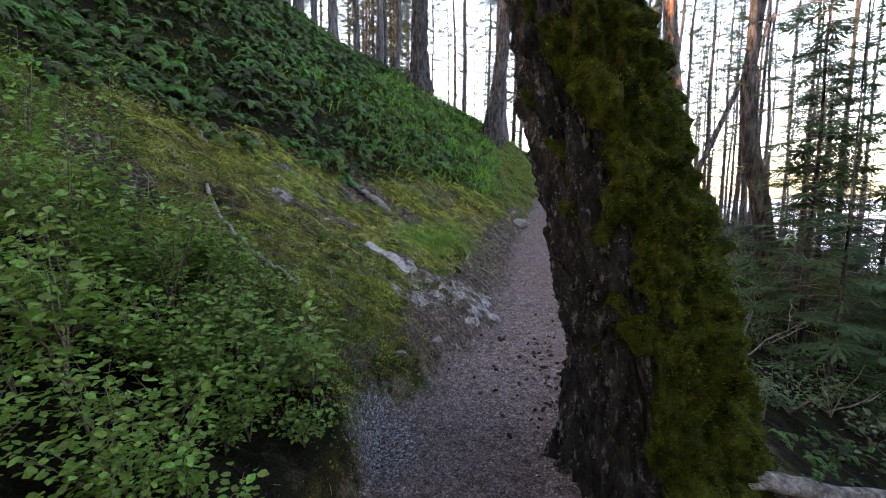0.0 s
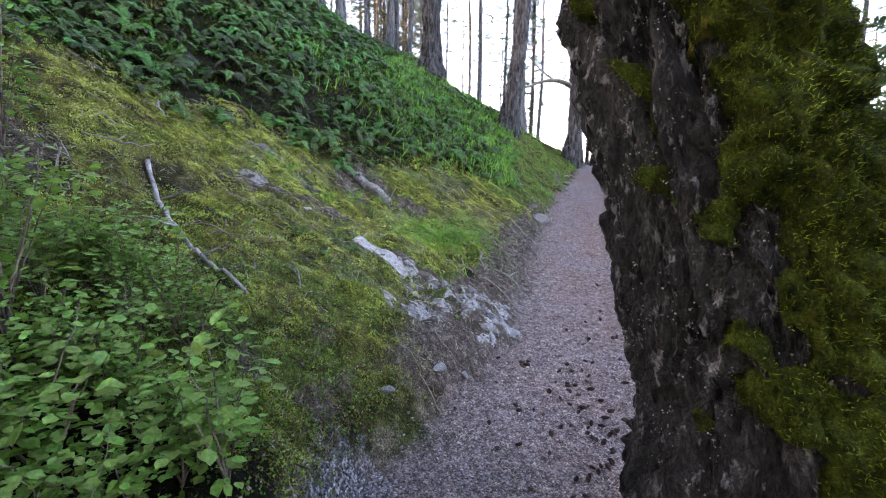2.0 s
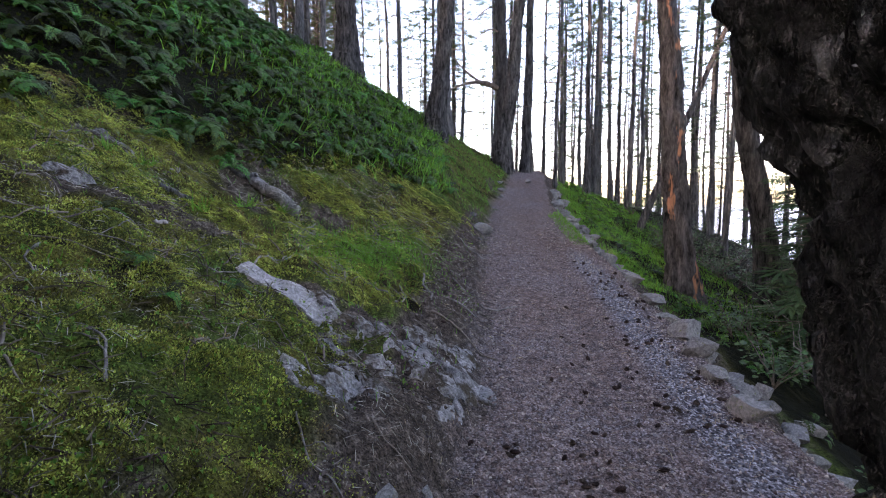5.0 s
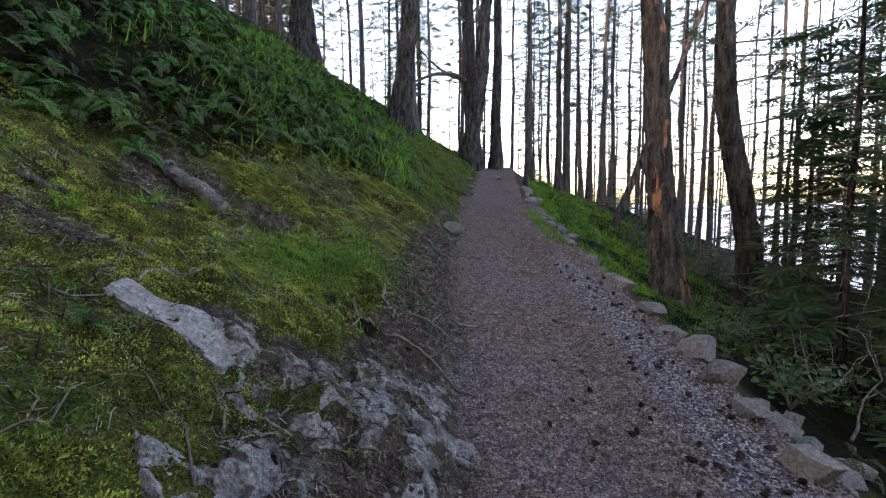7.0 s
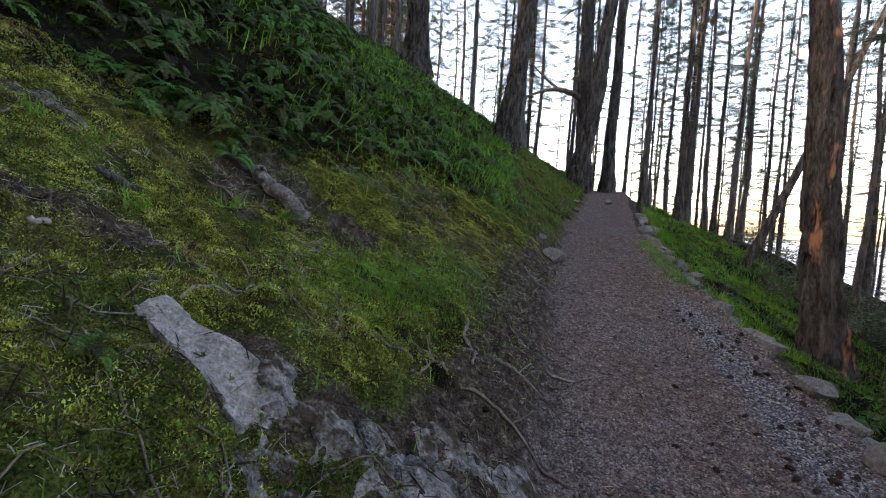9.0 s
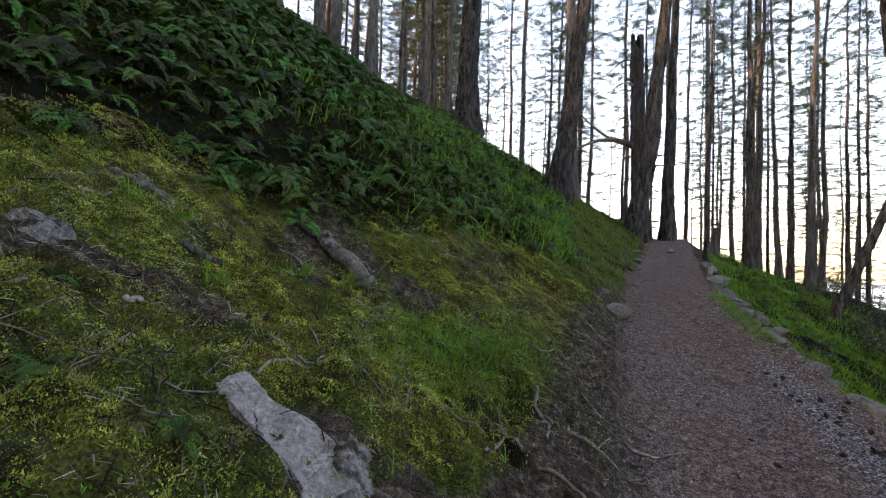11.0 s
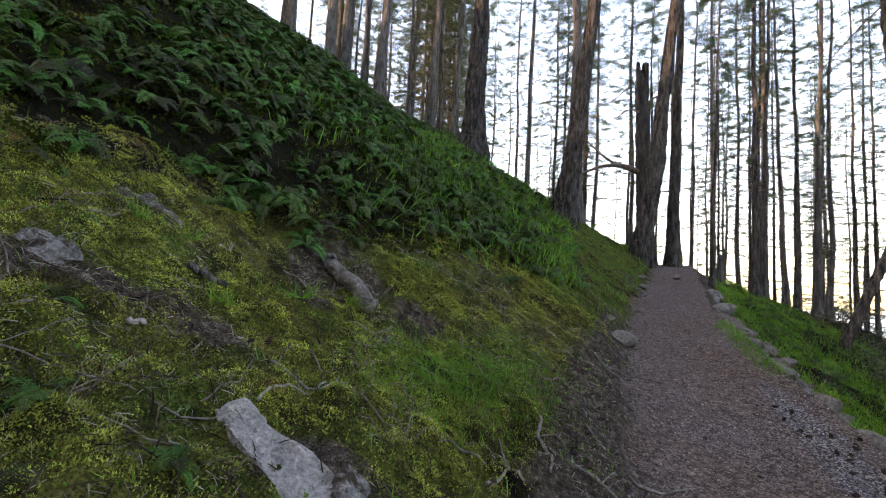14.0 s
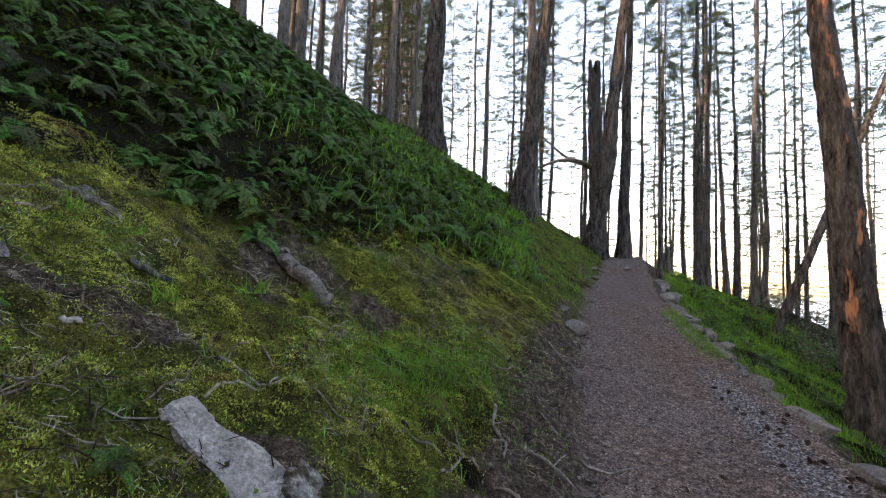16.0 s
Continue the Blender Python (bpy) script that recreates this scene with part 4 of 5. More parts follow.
# ---- bedrock showing through the moss ----
def slab(corner_a, corner_b, width, label, seed, thick=.07, flat_top=0.0, mat=M_SLAB):
    """A long tongue of bedrock from a to b, following the ground, ragged at the edges."""
    a, b = np.array(corner_a, float), np.array(corner_b, float)
    d = unit(b - a)
    s = np.array([-d[1], d[0]])
    l = np.linalg.norm(b - a)
    nu, nv = max(12, int(l / .013)), max(8, int(width / .013))
    U, V = np.meshgrid(np.linspace(-.03, l, nu), np.linspace(-1, 1, nv), indexing="ij")
    u, w = U.ravel(), V.ravel()
    ragged = width / 2 * (.75 + (.1 if flat_top else .6) * (fbm(np.stack([u * 5, np.sign(w) * 3, 0 * u + seed], -1), 3) - .3)) * np.sqrt(np.clip(np.minimum(u + .05, l + .02 - u) / (.05 if flat_top else .12), .03, 1))
    if flat_top:
        ragged = ragged * (.5 + .5 * np.clip(u / l * 2, 0, 1)) * (1 + .12 * np.sign(vnoise(np.stack([u * 9, np.sign(w) * 2, 0 * u + 4], -1)) - .55))
    xy = a + u[:, None] * d + (w * ragged)[:, None] * s
    q = np.stack([xy[:, 0], xy[:, 1], 0 * u + seed], -1)
    # broken plates: each cell of the rock at its own height and tilt, parted by cracks
    g = np.stack([(xy - a) @ d / .13, (xy - a) @ s / .075], -1) + .35 * (np.stack([fbm(q * 7, 3), fbm(q * 7 + 9, 3)], -1) - .5) * 2
    cell = np.floor(g).astype(np.int64)
    best, second, height = np.full(len(u), 9.0), np.full(len(u), 9.0), np.zeros(len(u))
    for i in (-1, 0, 1):
        for j in (-1, 0, 1):
            c = cell + [i, j]
            off = g - c - np.stack([.1 + .8 * _hash(c[:, 0], c[:, 1], seed + 0 * c[:, 0]), .1 + .8 * _hash(c[:, 0], c[:, 1], seed + 5 + 0 * c[:, 0])], -1)
            dist = np.hypot(off[:, 0], off[:, 1])
            hh = (_hash(c[:, 0], c[:, 1], seed + 9 + 0 * c[:, 0]) - .5) + .5 * off[:, 0] * (_hash(c[:, 0], c[:, 1], seed + 3 + 0 * c[:, 0]) - .5)
            closer = dist < best
            second = np.where(closer, best, np.minimum(second, dist))
            height = np.where(closer, hh, height)
            best = np.where(closer, dist, best)
    crack = np.clip(1 - (second - best) / .16, 0, 1)
    rim = np.clip((1 - np.abs(w)) * 3, 0, 1) * np.clip(np.minimum(u + .03, l - u) / .08, 0, 1)
    patchy = np.clip((fbm(q * 4.5 + 3, 3) - .36) * 9, 0, 1)
    rise = .012 + (.3 if flat_top else .6) * thick * height - (.004 if flat_top else .02) * crack + .02 * (fbm(q * 20, 3) - .5)
    h = -.05 + (.05 + rise) * np.minimum(rim * 1.6, 1) * (1 if flat_top else patchy)
    z = ground_z(xy[:, 0], xy[:, 1])
    z = np.where(rim > .5, np.maximum(slope_z(xy[:, 0], xy[:, 1]) + h, z + .006), z + h) if flat_top else z + h
    i = (np.arange(nu - 1)[:, None] * nv + np.arange(nv - 1)[None]).ravel()
    me = make_mesh("slab", np.column_stack([xy, z]), np.stack([i, i + nv, i + nv + 1, i + 1], -1), mat, False)
    me.set_sharp_from_angle(angle=.6)
    me.shade_smooth()
    tagged(new("bedrock", me), label, "rock", "bedrock in the bank")


slab((-.9, 5.35), (-.3, 5.12), .36, "pale grey bedrock tongue bare of moss", 1, .03, flat_top=.012, mat=M_TONGUE)
slab((-.46, 5.27), (.2, 5.22), .24, "cracked pale bedrock ledge in the mossy bank", 2, .05)
slab((-.55, 4.85), (.66, 5.28), .62, "broad cracked grey bedrock above the path", 3, .06)
slab((-.5, 4.5), (.4, 4.95), .42, "rough grey bedrock at the foot of the bank", 4, .06)
slab((.1, 5.38), (.66, 5.58), .26, "low broken bedrock by the path", 5, .05)
slab((-2.32, 6.27), (-1.9, 6.44), .13, "thin grey bedrock strip below the ferns", 7, .04)
slab((-2.02, 5.46), (-1.74, 5.56), .2, "dull grey bedrock lump in bare earth", 8, .05)


# ---- dead wood ----
def stick(name, label, points, r0, r1, mat, seed, forks=(), lift=.0, category="branch"):
    """A crooked stick lying on the ground through the given plan points."""
    p = np.array(points, float)
    s = np.linspace(0, len(p) - 1, 8 * (len(p) - 1) + 1)
    xy = np.column_stack([np.interp(s, np.arange(len(p)), p[:, c]) for c in range(2)])
    r = np.random.RandomState(seed)
    xy[1:-1] += r.normal(size=(len(xy) - 2, 2)) * r0 * .16
    z = ground_z(xy[:, 0], xy[:, 1])
    z = .5 * z + .5 * np.interp(np.arange(len(z)), (0, len(z) - 1), (z[0], z[-1])) if lift else z
    z = np.maximum(z, ground_z(xy[:, 0], xy[:, 1])) + r0 * .75 + lift * np.sin(np.linspace(0, 3.1, len(z)))
    line = np.column_stack([xy, z])
    rad = np.linspace(r0, r1, len(xy))
    v, f = tube(line, rad, 14 if r0 > .03 else 7, .22, seed)
    ob = tagged(new(name, make_mesh(name, v, f, mat)), label, category)
    for i, (at, ang, l) in enumerate(forks):
        k = int(at * (len(line) - 1))
        d = unit(line[min(k + 1, len(line) - 1)] - line[k - 1])
        side = unit(np.array([d[0] * math.cos(ang) - d[1] * math.sin(ang), d[0] * math.sin(ang) + d[1] * math.cos(ang), .35]))
        q = np.linspace(0, 1, 7)[:, None]
        tw = line[k] + q * side * l + q ** 2 * np.array([0, 0, -.1 * l]) + r.normal(size=(7, 3)) * .01 * q
        tw[:, 2] = np.maximum(tw[:, 2], ground_z(tw[:, 0], tw[:, 1]) + .004)
        fv, ff = tube(tw, np.linspace(rad[k] * .6, .003, 7), 6)
        part("twig", make_mesh("twig", fv, ff, mat), ob)
    return ob


stick("log", "short peeling grey log lying in the moss", ((-1.29, 7.28), (-1.1, 7.17), (-.82, 6.96)), .06, .062, M_LOG, 1, category="log")
stick("log", "short dark broken log end in the moss", ((-1.55, 7.26), (-1.42, 7.24), (-1.3, 7.3)), .026, .02, M_BARK, 2, category="log")
stick("log", "small grey log piece on the mossy slope", ((-1.64, 6.1), (-1.44, 6.16)), .024, .02, M_BARK_GREY, 3, category="log")
_q = np.linspace(0, 1, 40)
_v, _f = tube(np.stack([1.5 + 2.0 * _q, 2.2 + .66 * _q + .012 * np.sin(_q * 9), .27 - .66 * _q + .012 * np.sin(_q * 14)], -1), .055 - .004 * _q, 18, .35, 4)
tagged(new("fallen_log", make_mesh("fallen_log", _v, _f, M_LOG)), "weathered grey fallen log propped against the old fir's roots", "log")
stick("dead_branch", "bleached crooked dead branch lying on moss", ((-2.32, 4.6), (-1.84, 4.06), (-1.5, 3.81), (-1.17, 3.69)), .02, .011, M_PALE_WOOD, 5, ((.2, 1.0, .35), (.45, -.9, .3), (.7, 1.1, .2)))
stick("wood_chip", "pale split piece of wood on the moss", ((-1.395, 5.42), (-1.335, 5.45)), .014, .012, M_PALE_WOOD, 12, category="wood")
stick("dead_branch", "forked pale twig in the moss", ((-.84, 5.46), (-.78, 5.7), (-.72, 5.9)), .008, .005, M_PALE_WOOD, 13, ((.5, .7, .15),))
stick("dead_branch", "long thin dry stem lying across the moss", ((-1.75, 4.9), (-1.2, 5.1), (-.62, 5.42)), .004, .003, M_PALE_WOOD, 14, ((.3, .9, .25), (.6, -.8, .2)))
stick("dead_branch", "long thin dry stem lying across the moss", ((-1.7, 4.75), (-1.2, 4.98), (-.8, 5.2)), .004, .003, M_TWIG, 15, ((.5, 1.1, .25),))
stick("dead_branch", "thin crooked dead branch with side twigs", ((-2.95, 5.75), (-2.85, 5.6), (-2.7, 5.5)), .018, .008, M_PALE_WOOD, 6, ((.4, .9, .25), (.7, -.9, .25)))
stick("root", "bare grey root crossing the bank", ((.36, 6.7), (.33, 6.5), (.4, 6.35), (.37, 6.18)), .012, .007, M_PALE_WOOD, 7, ((.3, 1.2, .2), (.6, -1.0, .15)))
stick("root", "dark root ending at the trail edge", ((.3, 5.9), (.55, 5.85), (.8, 5.65)), .011, .006, M_TWIG, 8, ((.5, .8, .15),))
stick("dead_branch", "pale dead branch in the moss", ((-.95, 5.75), (-.6, 5.85), (-.3, 5.8)), .009, .005, M_PALE_WOOD, 9, ((.4, 1.0, .1),))
fr = np.random.RandomState(18)
for i in range(9):
    y = fr.uniform(5.6, 10)
    x = float(np.interp(y, ALONG, LEFT_EDGE)) - fr.uniform(.0, .35)
    a = fr.uniform(-1.4, .2)
    stick("root", "thin bare root on the eroded bank", ((x, y), (x + .18 * math.cos(a), y + .18 * math.sin(a)), (x + .4 * math.cos(a + .5), y + .4 * math.sin(a + .5))), fr.uniform(.006, .014), .004, M_TWIG if i % 2 else M_PALE_WOOD, 440 + i, ((.5, .9, .12),), category="root")
fr = np.random.RandomState(17)
for i in range(110):
    x, y = fr.uniform(-2.8, .9), fr.uniform(3.6, 9)
    if float(trail_offsets(x, y)[0]) < .1 or float(fern_side(x, y)) > .2:
        continue
    a, l = fr.uniform(0, 6.28), fr.uniform(.15, .55)
    stick("dead_twig", "thin dry twig lying on the moss", ((x, y), (x + l * .5 * math.cos(a), y + l * .5 * math.sin(a)), (x + l * math.cos(a + .3), y + l * math.sin(a + .3))), fr.uniform(.004, .009), .003, M_TWIG if i % 3 else M_PALE_WOOD, 400 + i, ((.4, .8, l * .3),))


def dead_tangle(x, y, a, l, seed):
    """A bleached dead bough, many times forked, leaning over the slope."""
    r = np.random.RandomState(seed)
    t = thing("dead_bough", "bleached lichen-hung dead bough on the slope", "branch", at=spot(x, y))

    def grow(p, d, length, rad, depth):
        q = np.linspace(0, 1, 7)[:, None]
        pts = p + q * d * length + q ** 2 * np.array([0, 0, .12 * length]) + r.normal(size=(7, 3)) * .035 * length * q
        v, f = tube(pts, np.linspace(rad, rad * .4, 7), 6, .2, seed)
        part("twig", make_mesh("bough", v, f, M_PALE_WOOD), t)
        if depth:
            for k in range(3 if depth > 1 else 2):
                j = r.randint(2, 7)
                grow(pts[j], unit(d + r.normal(size=3) * [.65, .65, .45]), length * r.uniform(.4, .65), rad * .5, depth - 1)
    grow(np.array([0, 0, .05]), unit(np.array([math.cos(a), math.sin(a), .12])), l, .013, 2)


for i, (x, y, a, l) in enumerate(((3.9, 5.9, .5, 1.3), (4.3, 6.5, .9, 1.2), (4.9, 6.9, .3, 1.1), (4.6, 5.3, .2, 1.0), (5.4, 7.4, 1.2, .9), (4.4, 4.2, .4, .9))):
    dead_tangle(x, y, a, l, 500 + i)


# ---- fir cones on the path ----
def cone_mesh():
    v, f = [], []
    for i in range(9):
        u = i / 8
        rr = .0175 * math.sin(math.pi * (.12 + .83 * u)) ** .7
        for j in range(8):
            a = (j + .5 * (i % 2)) * math.pi / 4
            c, s = math.cos(a), math.sin(a)
            k = len(v)
            x = .06 * (u - .5)
            v += [(x, c * rr * .45 - s * rr * .42, s * rr * .45 + c * rr * .42), (x, c * rr * .45 + s * rr * .42, s * rr * .45 - c * rr * .42), (x + .009, c * rr * 1.25, s * rr * 1.25)]
            f.append((k, k + 1, k + 2))
    sv, sf = tube([(-.032, 0, 0), (-.02, 0, 0), (0, 0, 0), (.02, 0, 0), (.034, 0, 0)], (.003, .011, .0135, .011, .002), 7)
    k = len(v)
    return make_mesh("fir_cone", np.concatenate([np.array(v), sv]), f + [tuple(i + k for i in q) for q in sf], M_CONE, False)


CONE = cone_mesh()
fr = np.random.RandomState(23)
cones = [(.92 + .26 * fr.normal(), 3.75 + .5 * fr.normal()) for _ in range(105)]
for _ in range(70):
    y = fr.uniform(4.6, 8.2)
    cones.append((float(np.interp(y, ALONG, RIGHT_EDGE)) - abs(fr.normal()) * .38 - .05, y))
cones += [(fr.uniform(-.2, 3), fr.uniform(3.5, 9)) for _ in range(18)] + [(fr.uniform(-1.4, .6), fr.uniform(5.6, 7.4)) for _ in range(16)]
for x, y in cones:
    ob = new("fir_cone", CONE)
    k = fr.uniform(.5, .9)
    n = ground_normal(np.array([x]), np.array([y]))[0]
    ob.matrix_basis = Matrix.Translation(spot(x, y, .012 * k)) @ Vector((0, 0, 1)).rotation_difference(Vector(n)).to_matrix().to_4x4() @ Matrix.Rotation(fr.uniform(0, 6.28), 4, "Z") @ Matrix.Rotation(fr.normal() * .2, 4, "Y") @ Matrix.Diagonal((k, k, k, 1))
    tagged(ob, "small dark dry fir cone on the ground", "fir cone", "fir cones on the path")


# ---- what nobody could count: gravel, litter, moss, grass ----
def on_ground(n, x0, x1, y0, y1, keep, seed, lift=0.0):
    r = np.random.RandomState(seed)
    x, y = r.uniform(x0, x1, n), r.uniform(y0, y1, n)
    ok = keep(x, y, r)
    x, y = x[ok], y[ok]
    return np.column_stack([x, y, ground_z(x, y) + lift]), r


def stuff(name, label, category, template, pos, frames, sizes, mat):
    v, f = scattered(template, pos, frames, sizes)
    return tagged(new(name, make_mesh(name, v, f, mat, False)), label, category, kind="stuff")


def trail_only(margin=.0, falloff=.0):
    def keep(x, y, r):
        dl, dr = trail_offsets(x, y)
        return np.maximum(dl, dr) < margin
    return keep


OCTA = ([(1, .1, 0), (-.1, .8, .1), (-.9, 0, 0), (0, -.9, 0), (.1, 0, .55), (0, .1, -.55)], [(0, 1, 4), (1, 2, 4), (2, 3, 4), (3, 0, 4), (1, 0, 5), (2, 1, 5), (3, 2, 5), (0, 3, 5)])
p, r = on_ground(52000, -1, 4.5, 1.6, 12, trail_only(.05), 61, .001)
stuff("gravel", "fine crushed grey and brown path gravel", "gravel", OCTA, p, turned(len(p), .5, r), .003 + .012 * r.rand(len(p)) ** 3, M_PEBBLE)


def edge_strip(x, y, r):
    dl, dr = trail_offsets(x, y)
    first = np.exp(-(((x + .38) / .3) ** 2 + ((y - 2.9) / .55) ** 2))
    return ((dr < .05) & (dr > -.75 * r.rand(len(x)) ** .7) & (y > 3.6)) | (r.rand(len(x)) < first)


p, r = on_ground(42000, -1, 3.6, 2, 10, edge_strip, 62, .003)
stuff("coarse_gravel", "coarse bluish-grey gravel along the trail's outer edge", "gravel", OCTA, p, turned(len(p), .6, r), .004 + .011 * r.rand(len(p)) ** 2, M_PEBBLE)

STRAW = ([(-.5, -.02, 0), (.5, -.03, .02), (.5, .03, .02), (-.5, .02, 0), (0, 0, .07)], [(0, 1, 4), (1, 2, 4), (2, 3, 4), (3, 0, 4)])
p, r = on_ground(9000, -1.4, 4, 1.6, 11, trail_only(.5), 63, .003)
stuff("needle_litter", "dry needles, bark chips and twigs strewn on the path", "litter", STRAW, p, turned(len(p), .15, r, ground_normal(p[:, 0], p[:, 1])), .012 + .05 * r.rand(len(p)) ** 3, M_LITTER)

p, r = on_ground(36000, -3.4, 1.2, 2.8, 9.5, lambda x, y, r: (trail_offsets(x, y)[0] > .1) & (fern_side(x, y) < .3) & (fbm(np.stack([x * 1.7 + 9, y * 1.7, 0 * x], -1), 3) > .44), 67, .012)
stuff("dry_moss_litter", "pale dry lichen and twig litter on the moss", "litter", STRAW, p, turned(len(p), .3, r, ground_normal(p[:, 0], p[:, 1])), .012 + .045 * r.rand(len(p)) ** 2, M_LICHEN_DRY)

p, r = on_ground(60000, -3.2, 1.6, 3, 10.5, lambda x, y, r: (trail_offsets(x, y)[0] > -.1) & (r.rand(len(x)) < .75 * outcrop(x, y)), 71, .004)
stuff("brown_litter", "dark brown needles, bark flakes and soil crumbs on bare earth", "litter", STRAW, p, turned(len(p), .35, r, ground_normal(p[:, 0], p[:, 1])), .01 + .05 * r.rand(len(p)) ** 3, M_LITTER_DARK)
p, r = on_ground(16000, -.8, 3, 3.4, 11, lambda x, y, r: (trail_offsets(x, y)[0] > -.25) & (trail_offsets(x, y)[0] < .1 + .5 * r.rand(len(x)) ** 2), 72, .002)
stuff("bank_rubble", "small stones and clods at the foot of the bank", "gravel", OCTA, p, turned(len(p), .6, r), .004 + .018 * r.rand(len(p)) ** 4, M_PEBBLE_DARK)

p, r = on_ground(14000, -3.4, 1.2, 2.8, 9.5, lambda x, y, r: (trail_offsets(x, y)[0] > .1) & (fern_side(x, y) < .3) & (fbm(np.stack([x * 2.3 + 4, y * 2.3, 0 * x], -1), 3) + .15 * r.rand(len(x)) > .56), 75, .012)
stuff("bark_litter", "dark bark flakes and broken twigs caught in the moss", "litter", STRAW, p, turned(len(p), .4, r, ground_normal(p[:, 0], p[:, 1])), .03 + .09 * r.rand(len(p)) ** 2, M_LITTER_DARK)


def mossy(x, y, r):
    dl, dr = trail_offsets(x, y)
    rock = outcrop(x, y)
    patch = fbm(np.stack([x * 2.2, y * 2.2, 0 * x], -1), 3)
    small = fbm(np.stack([x * 6.5, y * 6.5 + 3, 0 * x], -1), 3)
    return (dl > .12) & (fern_side(x, y) < .5) & (r.rand(len(x)) > rock * 1.25) & (.55 * patch + .45 * small + .2 * r.rand(len(x)) > .56) & (np.exp(-(((x + .15 - .45 * (y - 6.7)) / .33) ** 2 + ((y - 6.75) / .55) ** 2)) < .6)


MOSS = ([(-.4, -.1, 0), (.4, -.1, 0), (0, .1, 1), (-.1, -.4, 0), (-.1, .4, 0), (.15, 0, .8)], [(0, 1, 2), (3, 4, 5)])
p, r = on_ground(560000, -3.2, 1.4, 2.7, 9.5, mossy, 64, -.003)
stuff("moss_carpet", "soft yellow-green moss carpet on the slope", "moss", MOSS, p, turned(len(p), .5, r, ground_normal(p[:, 0], p[:, 1])), .006 + .01 * r.rand(len(p)) ** 2, M_MOSS_TUFT)

_c = [(2.4 * i, .12 + .062 * i) for i in range(14)]
CUSHION = ([c for a, d in _c for c in ((d * math.cos(a) - .1 * math.sin(a), d * math.sin(a) + .1 * math.cos(a), .5 - .5 * d * d), (d * math.cos(a) + .1 * math.sin(a), d * math.sin(a) - .1 * math.cos(a), .5 - .5 * d * d), ((d + .22) * math.cos(a), (d + .22) * math.sin(a), .82 - .7 * d * d))], [(3 * i, 3 * i + 1, 3 * i + 2) for i in range(14)])


def cushiony(x, y, r):
    patch = fbm(np.stack([x * 3.4 + 2, y * 3.4, 0 * x], -1), 3)
    return mossy(x, y, r) & (patch + .25 * r.rand(len(x)) > .59)


p, r = on_ground(120000, -3.6, 1.4, 2.9, 9.8, cushiony, 74, -.004)
stuff("moss_cushions", "springy yellow-green moss cushions among the litter", "moss", CUSHION, p, turned(len(p), .35, r, ground_normal(p[:, 0], p[:, 1])), .012 + .026 * r.rand(len(p)) ** 2, M_MOSS_TUFT)

SPRIG = ([(0, 0, 0), (.3, .1, .55), (0, .05, .7), (-.28, .12, .5), (0, .3, .95), (.2, -.25, .6), (-.15, -.28, .75)], [(0, 1, 2), (0, 2, 3), (0, 4, 2), (0, 5, 2), (0, 6, 3)])


def herby(x, y, r):
    dl, dr = trail_offsets(x, y)
    patch = fbm(np.stack([x * 1.4 + 5, y * 1.4, 0 * x], -1), 3)
    low = np.exp(-(((x + 1.0) / .75) ** 2 + ((y - 3.2) / .75) ** 2))
    return (dl > .05) & (fern_side(x, y) < .3) & (r.rand(len(x)) < .12 * (patch > .55) + .9 * low)


p, r = on_ground(95000, -3.4, 1.2, 2.2, 9, herby, 65)
stuff("low_herbs", "small green herbs growing through the moss", "herbs", SPRIG, p, turned(len(p), .3, r), .012 + .022 * r.rand(len(p)) ** 2, M_LEAF)

p, r = on_ground(110000, -9, 1.8, 3.2, 19, lambda x, y, r: (fern_side(x, y) > -.2) & (fbm(np.stack([x * .9, y * .9 + 4, 0 * x], -1), 3) + .2 * r.rand(len(x)) > .58), 68)
stuff("hillside_herbs", "yellow-green herbs and moss between the ferns", "herbs", SPRIG, p, turned(len(p), .4, r, ground_normal(p[:, 0], p[:, 1])), .022 + .05 * r.rand(len(p)) ** 2, M_HERB)
BLADE = ([(-.035, 0, 0), (.035, 0, 0), (.02, .12, .55), (-.02, .12, .55), (0, .36, .95)], [(0, 1, 2), (0, 2, 3), (3, 2, 4)])


def grassy(x, y, r):
    dl, dr = trail_offsets(x, y)
    patch = np.exp(-(((x + .15 - .45 * (y - 6.7)) / .38) ** 2 + ((y - 6.75) / .62) ** 2))
    bank = ((dl > .1) & (fern_side(x, y) < .6) & (y > 9.6)) * np.clip((y - 9.6) / 2.5, 0, 1)
    strip = (np.abs(dr + .1) < .16) & (y > 9.2) & (y < 11.2)
    right_side = (dr > .45) * .5 * (y > 7)
    sparse = (dl > .1) * .05
    return r.rand(len(x)) < patch + bank * .8 + strip * 1.0 + right_side + sparse


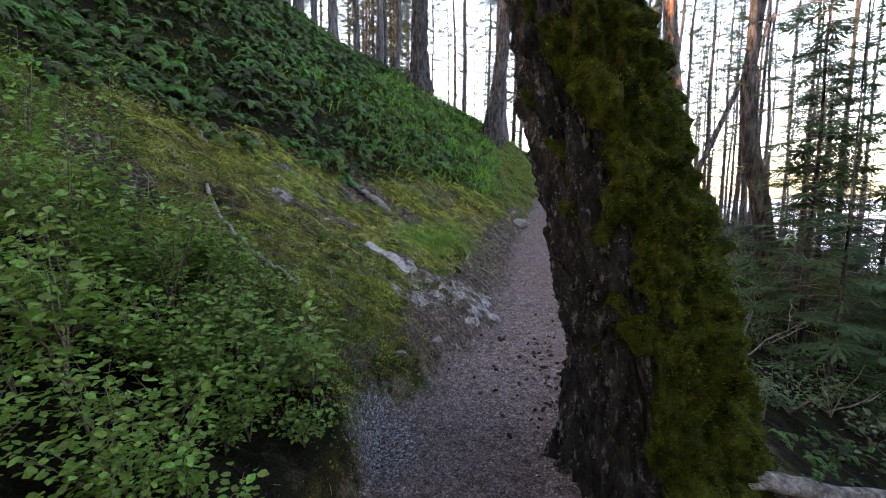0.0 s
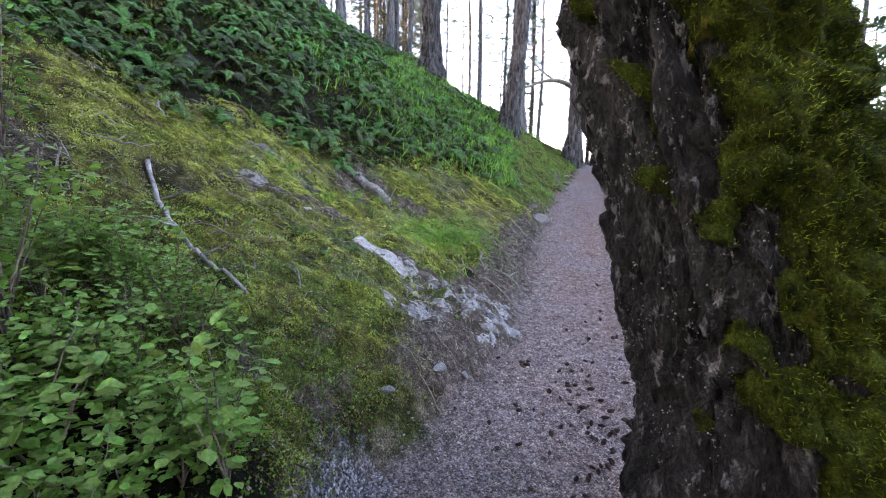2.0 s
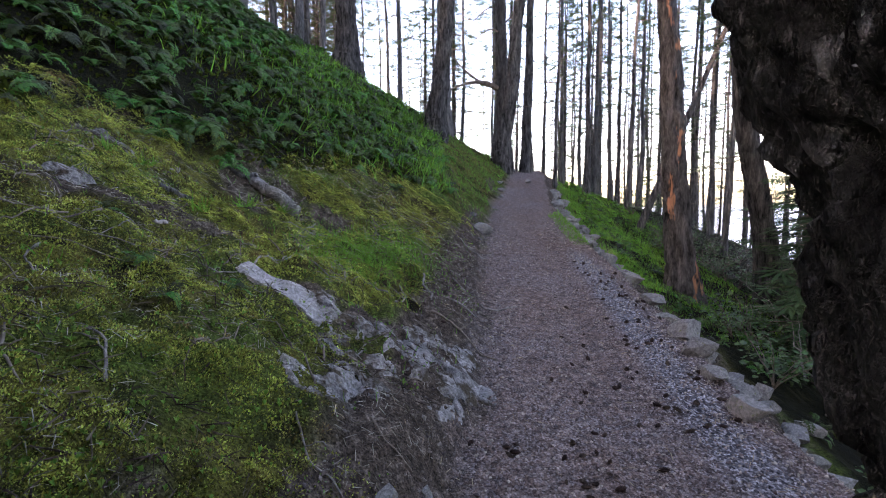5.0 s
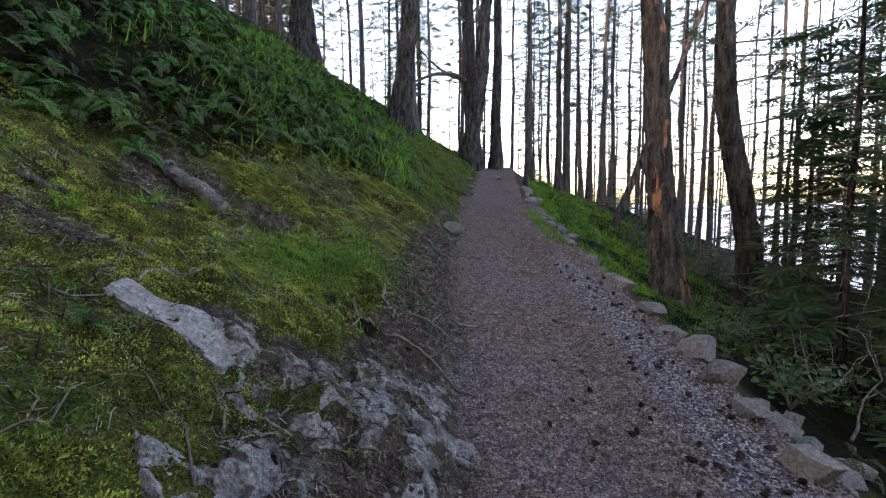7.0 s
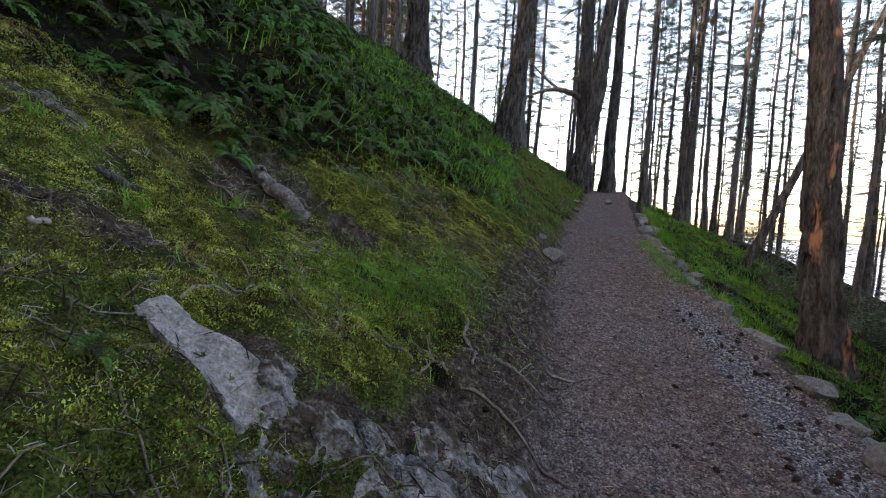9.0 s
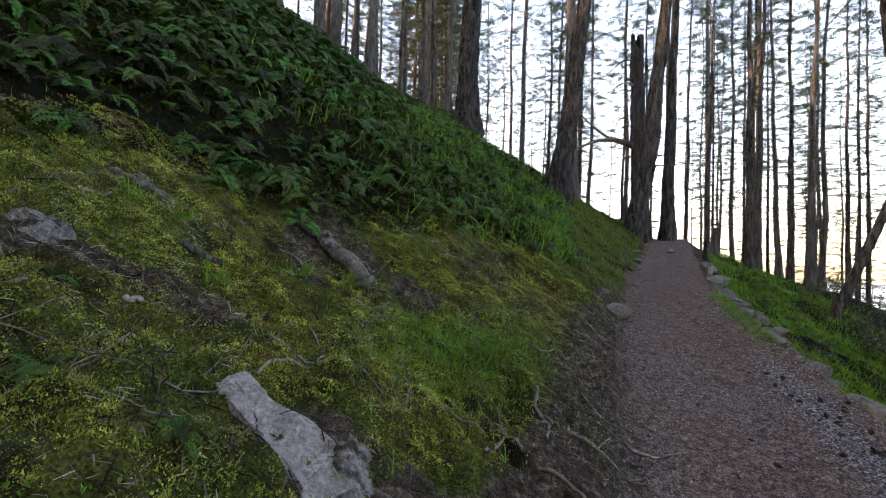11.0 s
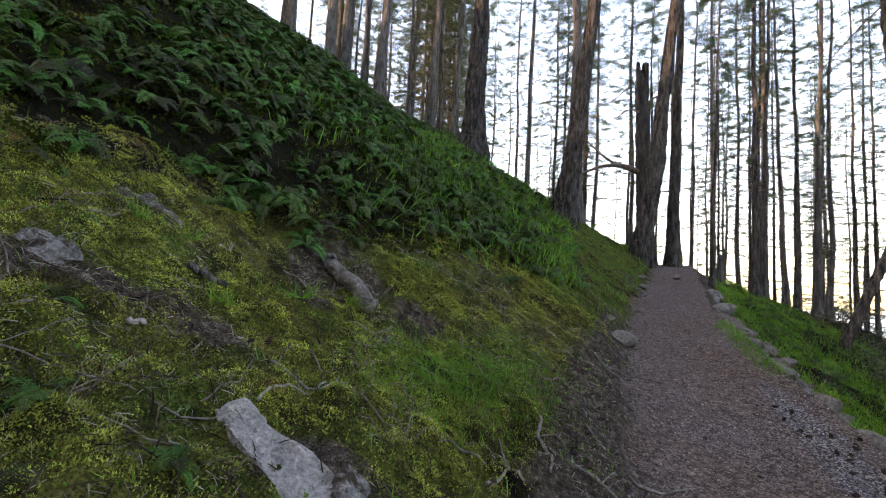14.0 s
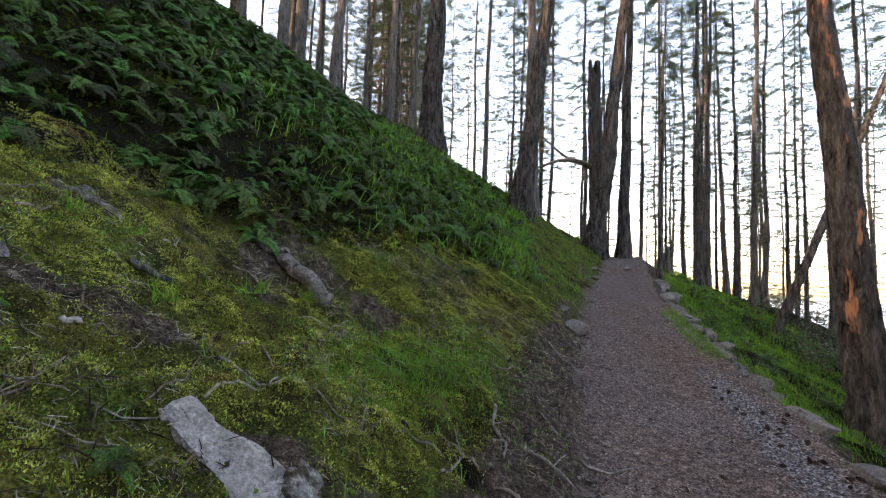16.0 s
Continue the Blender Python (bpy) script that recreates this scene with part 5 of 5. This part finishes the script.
p, r = on_ground(150000, -3, 8, 4.5, 17.5, grassy, 66)
stuff("grass", "short fresh green grass on the banks", "grass", BLADE, p, turned(len(p), .35, r), .03 + .075 * r.rand(len(p)) ** 2, M_GRASS)
p, r = on_ground(90000, -3, 1.7, 8.2, 19, lambda x, y, r: (fern_side(x, y) > -.3) & (fern_side(x, y) < 3) & (r.rand(len(x)) < .19 * np.clip((y - 8.2) / 3, 0, 1) * (.4 + fbm(np.stack([x, y, 0 * x], -1), 2))), 76)
stuff("bank_grass", "long fresh grass growing up through the ferns", "grass", BLADE, p, turned(len(p), .5, r), .1 + .2 * r.rand(len(p)), M_GRASS)
p, r = on_ground(45000, -1.1, 1.0, 5.7, 8.0, lambda x, y, r: r.rand(len(x)) < 1.3 * np.exp(-(((x + .15 - .45 * (y - 6.7)) / .36) ** 2 + ((y - 6.75) / .6) ** 2)) * (trail_offsets(x, y)[0] > .15), 69)
stuff("fresh_grass", "patch of fresh fine green grass in the moss", "grass", BLADE, p, turned(len(p), .4, r), .025 + .05 * r.rand(len(p)) ** 2, M_GRASS)
p, r = on_ground(90000, 3.2, 9, 8.2, 17, lambda x, y, r: (trail_offsets(x, y)[1] > .35) & (trail_offsets(x, y)[1] < .8 + 3 * r.rand(len(x))) & (fbm(np.stack([x * 1.3, y * 1.3, 0 * x], -1), 2) + .3 * r.rand(len(x)) > .55), 73)
stuff("slope_grass", "green grass and herbs on the slope beyond the stones", "grass", BLADE, p, turned(len(p), .5, r), .05 + .12 * r.rand(len(p)) ** 2, M_GRASS)
p, r = on_ground(9000, 2.6, 4.0, 9.0, 11.4, lambda x, y, r: np.abs(trail_offsets(x, y)[1] + .06) < .05 + .13 * r.rand(len(x)), 70)
stuff("edge_grass", "bright grass strip beside the edging stones", "grass", BLADE, p, turned(len(p), .4, r), .03 + .06 * r.rand(len(p)) ** 2, M_GRASS)
for x, y in ((-1.85, 6.35), (-1.15, 6.55), (-2.0, 6.1), (-.95, 6.9), (-1.3, 5.9)):
    r = np.random.RandomState(int(abs(x * 100)))
    q = np.column_stack([x + r.normal(size=46) * .035, y + r.normal(size=46) * .035, np.full(46, float(ground_z(x, y)))])
    v, f = scattered(BLADE, q, turned(46, .5, r), r.uniform(.05, .16, 46))
    tagged(new("grass_tuft", make_mesh("grass_tuft", v, f, M_GRASS, False)), "small tuft of green grass in the moss", "grass", "grass tufts")
